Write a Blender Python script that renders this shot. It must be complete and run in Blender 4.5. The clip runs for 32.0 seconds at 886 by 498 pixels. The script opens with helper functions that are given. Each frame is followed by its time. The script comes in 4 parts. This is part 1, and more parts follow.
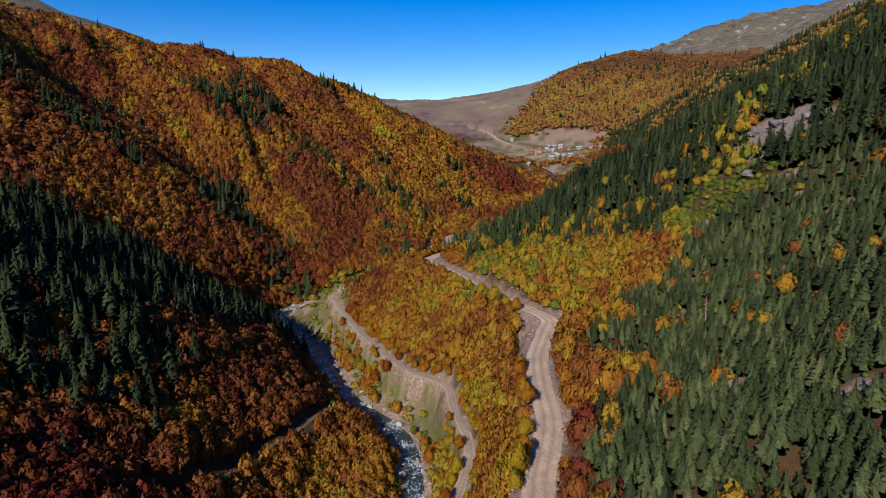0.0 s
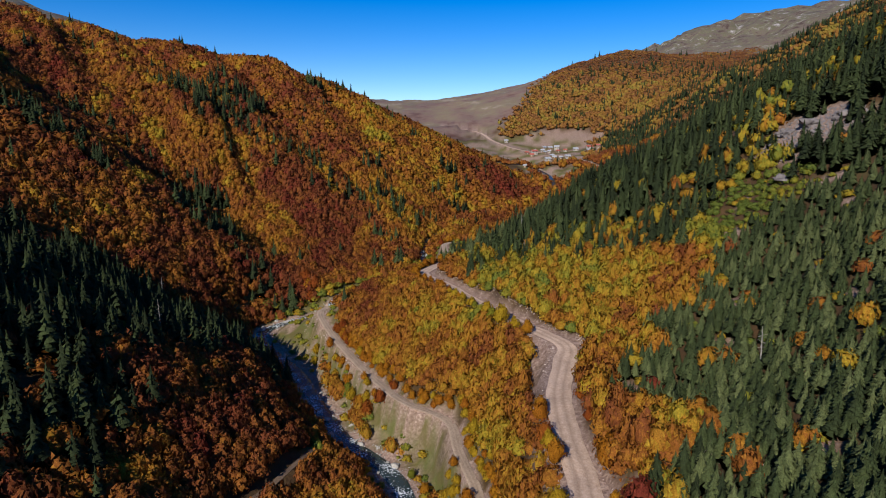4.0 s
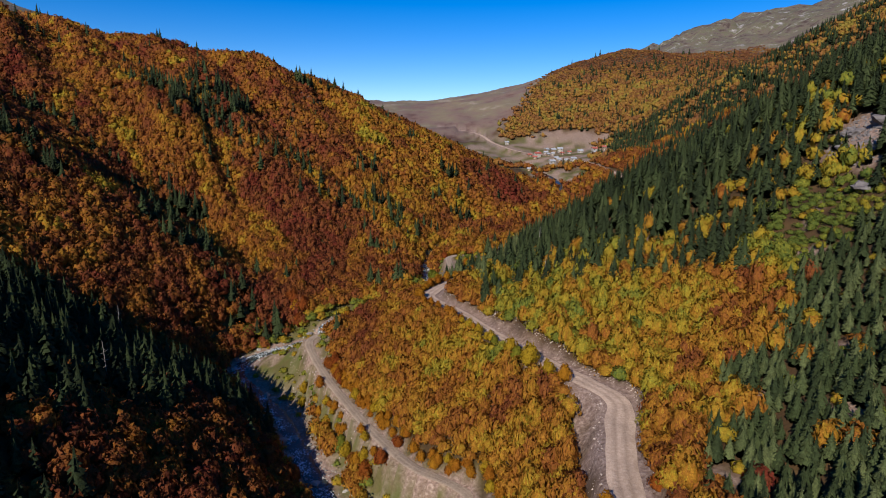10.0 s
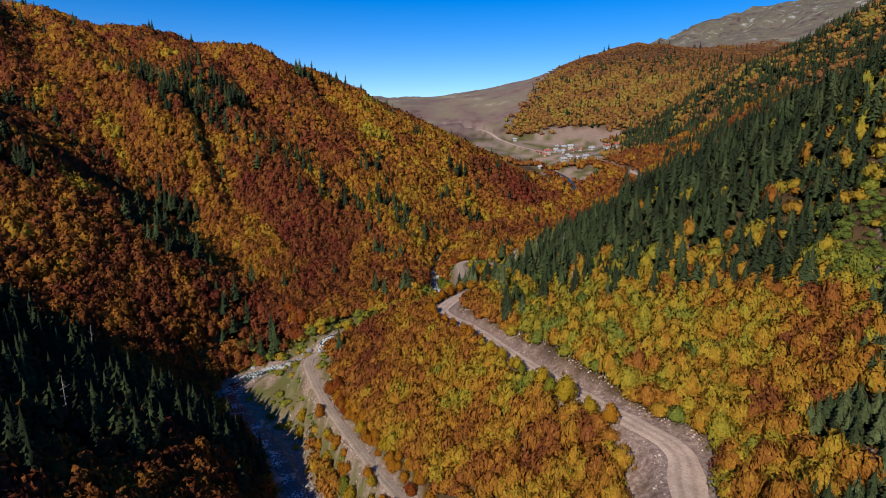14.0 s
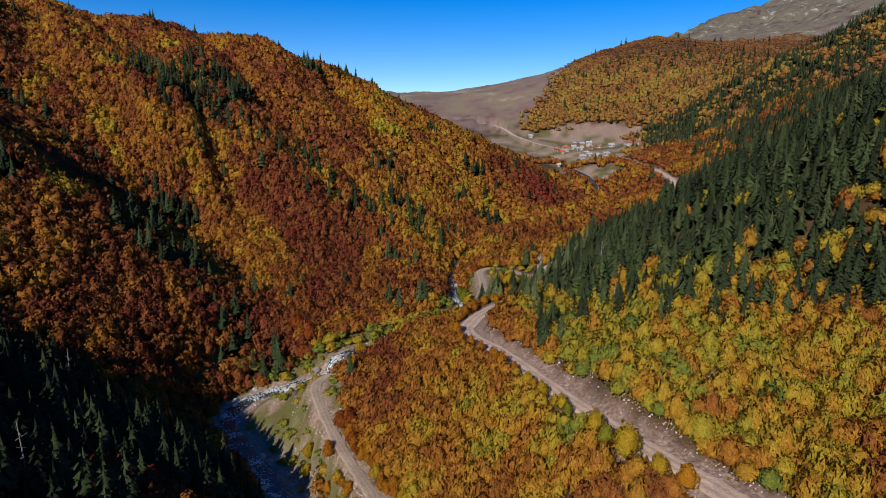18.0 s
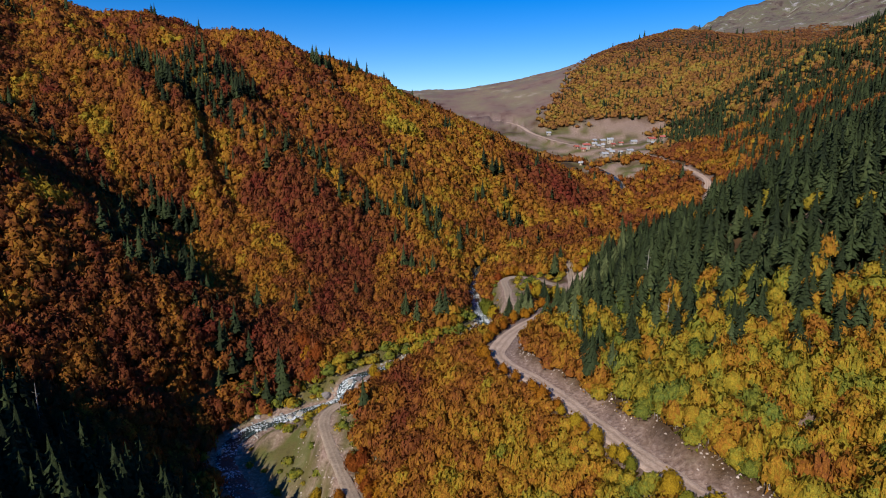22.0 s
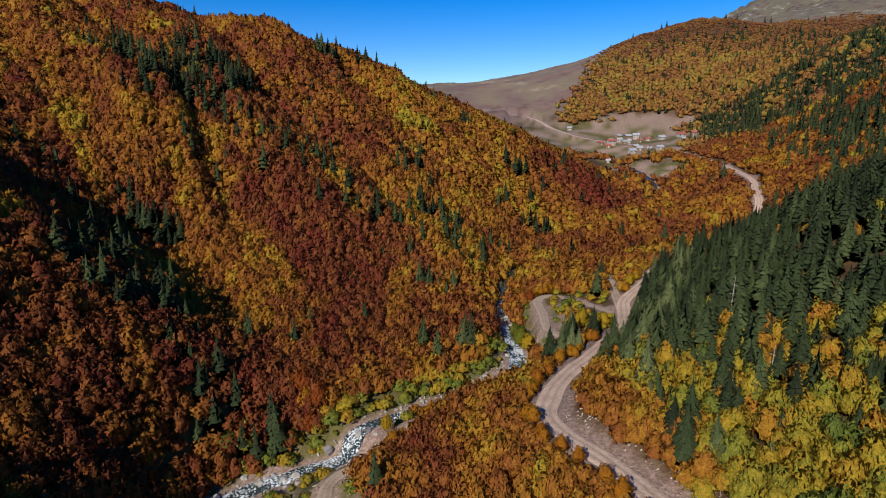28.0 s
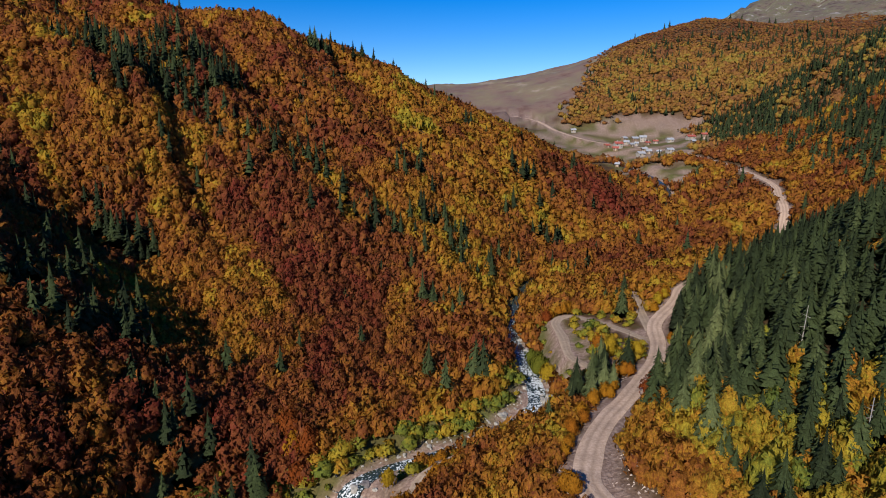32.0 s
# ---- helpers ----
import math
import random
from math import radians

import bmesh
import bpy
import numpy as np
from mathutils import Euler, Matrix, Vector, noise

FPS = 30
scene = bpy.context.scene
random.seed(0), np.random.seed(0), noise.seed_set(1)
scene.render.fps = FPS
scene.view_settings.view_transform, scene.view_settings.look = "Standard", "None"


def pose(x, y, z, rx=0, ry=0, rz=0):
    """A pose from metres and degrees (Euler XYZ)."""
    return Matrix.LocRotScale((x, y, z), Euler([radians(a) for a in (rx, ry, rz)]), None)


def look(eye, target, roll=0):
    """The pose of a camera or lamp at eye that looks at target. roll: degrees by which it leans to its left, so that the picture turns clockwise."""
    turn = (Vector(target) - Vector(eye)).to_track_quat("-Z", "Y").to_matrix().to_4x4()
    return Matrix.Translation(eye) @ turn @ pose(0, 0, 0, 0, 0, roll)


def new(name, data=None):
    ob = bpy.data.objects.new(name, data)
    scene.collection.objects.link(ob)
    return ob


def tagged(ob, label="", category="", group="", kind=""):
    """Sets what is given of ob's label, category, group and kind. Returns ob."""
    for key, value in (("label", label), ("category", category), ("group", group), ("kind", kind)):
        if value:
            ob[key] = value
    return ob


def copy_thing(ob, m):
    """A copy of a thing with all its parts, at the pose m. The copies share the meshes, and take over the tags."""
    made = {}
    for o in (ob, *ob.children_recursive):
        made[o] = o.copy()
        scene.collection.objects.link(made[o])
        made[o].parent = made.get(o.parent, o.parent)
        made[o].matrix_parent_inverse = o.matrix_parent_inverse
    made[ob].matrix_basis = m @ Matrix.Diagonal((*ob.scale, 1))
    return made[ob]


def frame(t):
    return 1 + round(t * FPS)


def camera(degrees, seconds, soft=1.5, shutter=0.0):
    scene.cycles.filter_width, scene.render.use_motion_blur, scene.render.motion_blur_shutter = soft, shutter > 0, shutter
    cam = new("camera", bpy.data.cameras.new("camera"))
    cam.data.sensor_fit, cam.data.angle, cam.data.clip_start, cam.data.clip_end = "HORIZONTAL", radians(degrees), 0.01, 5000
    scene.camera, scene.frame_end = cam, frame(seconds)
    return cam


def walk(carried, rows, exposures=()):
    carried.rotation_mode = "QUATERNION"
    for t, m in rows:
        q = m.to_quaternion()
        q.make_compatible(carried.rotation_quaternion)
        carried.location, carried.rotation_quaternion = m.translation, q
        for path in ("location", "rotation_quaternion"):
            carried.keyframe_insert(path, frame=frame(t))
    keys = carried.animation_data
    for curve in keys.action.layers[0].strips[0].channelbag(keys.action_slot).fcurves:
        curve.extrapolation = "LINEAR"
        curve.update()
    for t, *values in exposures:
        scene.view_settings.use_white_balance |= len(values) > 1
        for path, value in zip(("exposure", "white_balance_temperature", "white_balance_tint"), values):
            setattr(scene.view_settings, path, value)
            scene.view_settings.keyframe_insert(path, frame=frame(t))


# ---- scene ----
# A drone glides up a mountain valley in autumn: x to the right, y up the valley, river at about z = 0.
cam = camera(75.5, 32.0, soft=1.0)
PATH = [
    (0, (0.00, 0.00, 100.00), (-0.00, 98.16, 80.92), 0.34),
    (2, (-1.75, 13.30, 99.78), (-0.73, 111.49, 80.83), 0.35),
    (4, (-3.58, 26.50, 99.68), (-1.84, 124.69, 80.84), 0.34),
    (6, (-5.41, 39.42, 99.61), (-3.09, 137.64, 80.96), 0.24),
    (8, (-7.18, 52.06, 99.50), (-4.43, 150.29, 80.98), 0.22),
    (10, (-9.05, 64.64, 99.33), (-6.12, 162.87, 80.84), 0.22),
    (12, (-10.96, 77.19, 99.17), (-8.05, 175.40, 80.57), 0.16),
    (14, (-12.92, 89.67, 99.09), (-10.33, 187.82, 80.12), 0.14),
    (16, (-15.20, 102.06, 99.13), (-13.25, 200.17, 79.89), 0.14),
    (18, (-17.83, 114.27, 99.35), (-16.59, 212.31, 79.71), 0.25),
    (20, (-19.96, 126.33, 99.17), (-19.70, 224.36, 79.39), 0.04),
    (22, (-21.46, 138.44, 98.22), (-22.26, 236.47, 78.48), -0.37),
    (24, (-23.68, 150.77, 98.22), (-25.04, 248.72, 78.13), -0.43),
    (26, (-25.54, 163.11, 98.29), (-27.32, 260.99, 77.88), -0.48),
    (28, (-27.46, 175.62, 98.41), (-29.70, 273.46, 77.85), -0.42),
    (30, (-29.62, 187.91, 98.22), (-32.09, 285.78, 77.84), -0.35),
    (32, (-31.79, 199.96, 97.87), (-33.22, 297.90, 77.71), -0.33),
]
walk(cam, [(t, look(eye, target, roll)) for t, eye, target, roll in PATH])

# ---------------------------------------------------------------- sky and sun
SUN_AWAY = Vector((-0.44, -0.90, 0.0)).normalized()
SUN_HIGH = radians(31)
world = bpy.data.worlds.new("sky")
scene.world = world
world.use_nodes = True
sky = world.node_tree.nodes.new("ShaderNodeTexSky")
sky.sky_type = "NISHITA"
sky.sun_disc = False
sky.sun_elevation = SUN_HIGH
sky.sun_rotation = math.atan2(SUN_AWAY.x, SUN_AWAY.y)
sky.altitude = 1800
sky.air_density, sky.dust_density, sky.ozone_density = 1.0, 0.3, 2.5
back = world.node_tree.nodes["Background"]
back.inputs["Strength"].default_value = 0.122
deep = world.node_tree.nodes.new("ShaderNodeHueSaturation")
deep.inputs["Hue"].default_value = 0.515
deep.inputs["Saturation"].default_value = 1.54
world.node_tree.links.new(sky.outputs[0], deep.inputs["Color"])
world.node_tree.links.new(deep.outputs[0], back.inputs["Color"])
sun = new("sun", bpy.data.lights.new("sun", "SUN"))
sun.data.energy, sun.data.angle, sun.data.color = 5.0, radians(0.5), (1.0, 0.93, 0.82)
to_sun = Vector((SUN_AWAY.x * math.cos(SUN_HIGH), SUN_AWAY.y * math.cos(SUN_HIGH), math.sin(SUN_HIGH)))
sun.rotation_euler = to_sun.to_track_quat("Z", "Y").to_euler()
scene.view_settings.exposure = 0.13


# ---------------------------------------------------------------- materials
def shader(name, rough=0.85):
    m = bpy.data.materials.new(name)
    m.use_nodes = True
    b = m.node_tree.nodes["Principled BSDF"]
    b.inputs["Roughness"].default_value = rough
    b.inputs["Specular IOR Level"].default_value = 0.2
    return m, m.node_tree.nodes, m.node_tree.links, b


def grain(nodes, links, scale, detail=4.0, rough=0.6, where=None):
    n = nodes.new("ShaderNodeTexNoise")
    n.inputs["Scale"].default_value, n.inputs["Detail"].default_value, n.inputs["Roughness"].default_value = scale, detail, rough
    if where is None:
        where = nodes.new("ShaderNodeNewGeometry").outputs["Position"]
    links.new(where, n.inputs["Vector"])
    return n.outputs["Fac"]


def ramp(nodes, links, fac, *stops):
    r = nodes.new("ShaderNodeValToRGB")
    while len(r.color_ramp.elements) < len(stops):
        r.color_ramp.elements.new(0.5)
    for e, (at, c) in zip(r.color_ramp.elements, stops):
        e.position, e.color = at, (*c, 1)
    links.new(fac, r.inputs["Fac"])
    return r.outputs["Color"]


def blend(nodes, links, fac, a, b, how="MIX"):
    n = nodes.new("ShaderNodeMix")
    n.data_type, n.blend_type = "RGBA", how
    for socket, value in ((n.inputs[0], fac), (n.inputs[6], a), (n.inputs[7], b)):
        if isinstance(value, bpy.types.NodeSocket):
            links.new(value, socket)
        else:
            socket.default_value = value if isinstance(value, (int, float)) else (*value, 1)
    return n.outputs[2]


def relief(nodes, links, b, fac, strength, distance):
    n = nodes.new("ShaderNodeBump")
    n.inputs["Strength"].default_value, n.inputs["Distance"].default_value = strength, distance
    links.new(fac, n.inputs["Height"])
    links.new(n.outputs["Normal"], b.inputs["Normal"])


def attribute(nodes, name):
    n = nodes.new("ShaderNodeAttribute")
    n.attribute_name = name
    return n


def ground_material():
    m, nodes, links, b = shader("mountain_ground", 0.95)
    fine, mid, wide = grain(nodes, links, 1.1, 6), grain(nodes, links, 0.12, 5), grain(nodes, links, 0.012, 4)
    cover = attribute(nodes, "cover")
    split = nodes.new("ShaderNodeSeparateColor")
    links.new(cover.outputs["Color"], split.inputs[0])
    floor_ = ramp(nodes, links, mid, (0.3, (0.04, 0.024, 0.012)), (0.55, (0.085, 0.048, 0.02)), (0.75, (0.07, 0.065, 0.022)))
    gravel = ramp(nodes, links, fine, (0.3, (0.155, 0.10, 0.08)), (0.5, (0.275, 0.19, 0.155)), (0.72, (0.45, 0.345, 0.285)))
    grass = ramp(nodes, links, mid, (0.3, (0.06, 0.06, 0.02)), (0.45, (0.12, 0.105, 0.035)), (0.6, (0.10, 0.115, 0.03)), (0.75, (0.21, 0.165, 0.08)))
    moor = ramp(nodes, links, grain(nodes, links, 0.02, 8, 0.65), (0.3, (0.10, 0.05, 0.042)), (0.44, (0.18, 0.12, 0.10)), (0.58, (0.19, 0.155, 0.10)), (0.74, (0.34, 0.27, 0.23)))
    crag = ramp(nodes, links, grain(nodes, links, 0.045, 9, 0.7), (0.38, (0.075, 0.05, 0.042)), (0.47, (0.15, 0.12, 0.095)), (0.55, (0.12, 0.115, 0.06)), (0.62, (0.27, 0.24, 0.22)), (0.7, (0.52, 0.49, 0.47)))
    moor = blend(nodes, links, cover.outputs["Alpha"], moor, crag)
    c = blend(nodes, links, split.outputs[2], floor_, moor)
    c = blend(nodes, links, split.outputs[1], c, grass)
    c = blend(nodes, links, split.outputs[0], c, gravel)
    tone = ramp(nodes, links, wide, (0.3, (0.82, 0.82, 0.85)), (0.7, (1.12, 1.08, 1.0)))
    links.new(blend(nodes, links, 1.0, c, tone, "MULTIPLY"), b.inputs["Base Color"])
    relief(nodes, links, b, fine, 0.9, 0.5)
    return m


def dirt_material(name, a, c, d):
    m, nodes, links, b = shader(name, 0.95)
    fine, mid = grain(nodes, links, 1.6, 7, 0.7), grain(nodes, links, 0.16, 4)
    base = ramp(nodes, links, fine, (0.28, a), (0.5, c), (0.72, d))
    stain = ramp(nodes, links, mid, (0.3, (0.78, 0.76, 0.75)), (0.7, (1.1, 1.08, 1.06)))
    base = blend(nodes, links, 1.0, base, stain, "MULTIPLY")
    rut = attribute(nodes, "rut")
    base = blend(nodes, links, rut.outputs["Fac"], base, blend(nodes, links, 1.0, base, (0.72, 0.70, 0.68), "MULTIPLY"))
    links.new(base, b.inputs["Base Color"])
    relief(nodes, links, b, fine, 0.7, 0.25)
    return m


def leaf_material(name, joined, stops, through_light=0.0):
    """Foliage: a tree's own tint picks the colour, and every clump differs a little."""
    m, nodes, links, b = shader(name, 0.8)
    b.inputs["Specular IOR Level"].default_value = 0.06
    tint = attribute(nodes, "tint").outputs["Fac"] if joined else nodes.new("ShaderNodeObjectInfo").outputs["Random"]
    geo = nodes.new("ShaderNodeNewGeometry")
    wobble = nodes.new("ShaderNodeMath")
    wobble.operation = "MULTIPLY_ADD"
    links.new(geo.outputs["Random Per Island"], wobble.inputs[0])
    wobble.inputs[1].default_value = 0.16
    links.new(tint, wobble.inputs[2])
    shift = nodes.new("ShaderNodeMath")
    shift.operation = "SUBTRACT"
    links.new(wobble.outputs[0], shift.inputs[0])
    shift.inputs[1].default_value = 0.08
    c = ramp(nodes, links, shift.outputs[0], *stops)
    dapple, clump = grain(nodes, links, 3.6, 4, 0.7), grain(nodes, links, 0.7, 3, 0.6)
    speck = ramp(nodes, links, dapple, (0.34, (0.55, 0.54, 0.54)), (0.66, (1.42, 1.4, 1.36)))
    relief(nodes, links, b, dapple, 0.7, 0.2)
    c = blend(nodes, links, 1.0, c, speck, "MULTIPLY")
    c = blend(nodes, links, 1.0, c, ramp(nodes, links, clump, (0.3, (0.8, 0.78, 0.76)), (0.7, (1.18, 1.18, 1.16))), "MULTIPLY")
    links.new(c, b.inputs["Base Color"])
    if through_light:
        thin, both = nodes.new("ShaderNodeBsdfTranslucent"), nodes.new("ShaderNodeMixShader")
        both.inputs[0].default_value = through_light
        links.new(c, thin.inputs["Color"])
        links.new(b.outputs[0], both.inputs[1])
        links.new(thin.outputs[0], both.inputs[2])
        links.new(both.outputs[0], nodes["Material Output"].inputs["Surface"])
    return m


def plain(name, a, c, scale=3.0, rough=0.85, bump=0.3, metal=0.0):
    m, nodes, links, b = shader(name, rough)
    b.inputs["Metallic"].default_value = metal
    fac = grain(nodes, links, scale, 6)
    links.new(ramp(nodes, links, fac, (0.3, a), (0.7, c)), b.inputs["Base Color"])
    relief(nodes, links, b, fac, bump, 0.1)
    return m


RUST, ORANGE, YELLOW, GREEN = [((0.0, a), (1.0, c)) for a, c in (((0.20, 0.045, 0.012), (0.27, 0.085, 0.014)), ((0.30, 0.11, 0.012), (0.36, 0.17, 0.014)),
                                ((0.33, 0.21, 0.016), (0.36, 0.25, 0.02)), ((0.10, 0.12, 0.018), (0.20, 0.19, 0.02)))]
AUTUMN = ((0.0, (0.10, 0.135, 0.022)), (0.16, (0.20, 0.20, 0.022)), (0.32, (0.33, 0.24, 0.018)), (0.48, (0.34, 0.165, 0.013)),
          (0.62, (0.265, 0.102, 0.012)), (0.76, (0.195, 0.064, 0.014)), (0.9, (0.165, 0.044, 0.012)), (1.0, (0.19, 0.038, 0.014)))
AUTUMN = tuple((p, (1.18 * r, 1.2 * g, q + 0.014)) for p, (r, g, q) in AUTUMN)
FIR = ((0.0, (0.016, 0.023, 0.012)), (0.5, (0.040, 0.056, 0.022)), (1.0, (0.105, 0.125, 0.052)))
GROUND = ground_material()
DIRT = dirt_material("packed_dirt", (0.38, 0.265, 0.195), (0.51, 0.375, 0.285), (0.63, 0.49, 0.39))
TRACK_DIRT = dirt_material("track_dirt", (0.27, 0.195, 0.14), (0.37, 0.285, 0.21), (0.47, 0.375, 0.29))
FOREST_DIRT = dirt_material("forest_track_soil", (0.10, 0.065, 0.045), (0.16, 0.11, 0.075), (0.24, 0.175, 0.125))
LEAVES_JOINED = leaf_material("autumn_leaves", True, AUTUMN, 0.4)
# distant leaves mixed with grey-brown: aerial haze put into their colour
LEAVES_HAZED = leaf_material("hazed_far_leaves", True, [(p, tuple(0.62 * c + 0.38 * g for c, g in zip(q, (0.15, 0.105, 0.06)))) for p, q in AUTUMN], 0.3)
FIR_JOINED = leaf_material("fir_needles", True, FIR)
BARK = plain("bark", (0.06, 0.045, 0.032), (0.13, 0.10, 0.075), 2.0)
LEAVES = [leaf_material("leaves", False, q, 0.35) for q in (RUST, ORANGE, YELLOW, GREEN)]
FIR_NEEDLES = leaf_material("needles", False, FIR)
DEAD_WOOD = plain("dead_wood", (0.20, 0.18, 0.16), (0.36, 0.33, 0.30), 1.5)
ROCK = plain("grey_rock", (0.10, 0.088, 0.088), (0.22, 0.195, 0.19), 0.35, 0.9, 0.8)
RUBBLE = plain("pale_rubble", (0.27, 0.20, 0.165), (0.54, 0.45, 0.39), 0.8, 0.9, 0.4)
STONE = plain("river_stone", (0.20, 0.19, 0.17), (0.42, 0.39, 0.35), 0.7, 0.9, 0.6)


def water_material():
    m, nodes, links, b = shader("river_water", 0.12)
    b.inputs["Specular IOR Level"].default_value = 0.5
    foam = attribute(nodes, "foam").outputs["Fac"]
    fine = grain(nodes, links, 1.7, 5, 0.65)
    mixn = nodes.new("ShaderNodeMath")
    mixn.operation = "MULTIPLY_ADD"
    links.new(fine, mixn.inputs[0])
    mixn.inputs[1].default_value = 1.3
    links.new(foam, mixn.inputs[2])
    f = ramp(nodes, links, mixn.outputs[0], (0.965, (0, 0, 0)), (1.2, (1, 1, 1)))
    links.new(blend(nodes, links, f, (0.025, 0.04, 0.04), (0.62, 0.66, 0.68)), b.inputs["Base Color"])
    links.new(blend(nodes, links, f, (0.15, 0.15, 0.15), (0.7, 0.7, 0.7)), b.inputs["Roughness"])
    relief(nodes, links, b, grain(nodes, links, 1.4, 4), 0.5, 0.3)
    return m


WATER = water_material()

# ---------------------------------------------------------------- plan of the valley: feature lines (x, y, z)
RIVER = [(100, 690, 73), (116, 620, 64), (108, 568, 54), (75, 530, 47), (35, 490, 40), (2, 440, 33), (-10, 400, 27), (-8, 375, 25.5),
         (-8, 350, 24), (-18, 338, 22), (-36, 329, 19.5), (-48, 325, 18), (-55, 320, 16.5), (-58, 315, 12), (-70, 312, 9), (-86, 306, 5.5), (-88, 293, 4), (-77, 277, 3),
         (-63, 260, 2), (-54, 244, 1), (-46, 228, 0), (-33, 206, -1), (-19, 192, -2), (-11, 176, -3), (-8, 150, -5), (-11, 110, -8),
         (-16, 55, -12), (-20, -60, -18), (-10, -300, -40)]
ROAD = [(2, -120, 33), (9, 0, 34), (14, 60, 35), (18, 95, 36), (22, 110, 36), (25, 124, 36), (26, 142, 36), (28.5, 162, 36), (34, 181, 36),
        (38, 195, 36.6), (33, 206, 37), (23, 223, 37.2), (13, 244, 37.2), (2, 270, 37.4), (-7.5, 287, 37.5), (-5.2, 300, 37.4), (1, 312.5, 37.2),
        (10.5, 326, 37), (22.5, 345, 36.6), (29, 360, 36.2), (34, 377, 37), (46, 393, 39), (56, 408, 41), (80, 428, 42), (108, 452, 43),
        (130, 480, 46), (146, 505, 55), (156, 530, 61), (166, 560, 66), (168, 620, 73), (156, 680, 80), (136, 728, 83), (102, 756, 88),
        (76, 800, 98), (60, 860, 110), (10, 910, 120)]
LOOP = [(28, 365, 35.6), (22, 378, 35), (15, 388, 34.5), (9, 393, 34), (4, 388, 33.5), (4, 374, 33), (4, 360, 32), (12, 348, 32)]
STUB = [(31, 372, 36), (34, 390, 36), (38, 412, 37)]
TRACK = [(-31, 318, 25), (-38, 315, 22.5), (-41, 308, 21), (-47, 301, 20), (-55, 296, 19), (-57, 289, 18.5), (-53, 277, 17.5), (-44, 258, 15.5), (-36, 244, 14), (-28, 230, 13),
         (-14, 209, 12), (1, 195, 12), (4, 178, 11), (8, 161, 9.5), (7, 147, 8), (2, 128, 6), (-2, 100, 2)]
PATHWAY = [(-40, 189, 6), (-42, 181, 7.5), (-45, 172, 8), (-49, 162, 8.3), (-54, 154, 9), (-58, 140, 10.5), (-63, 129, 13), (-69, 121, 16)]
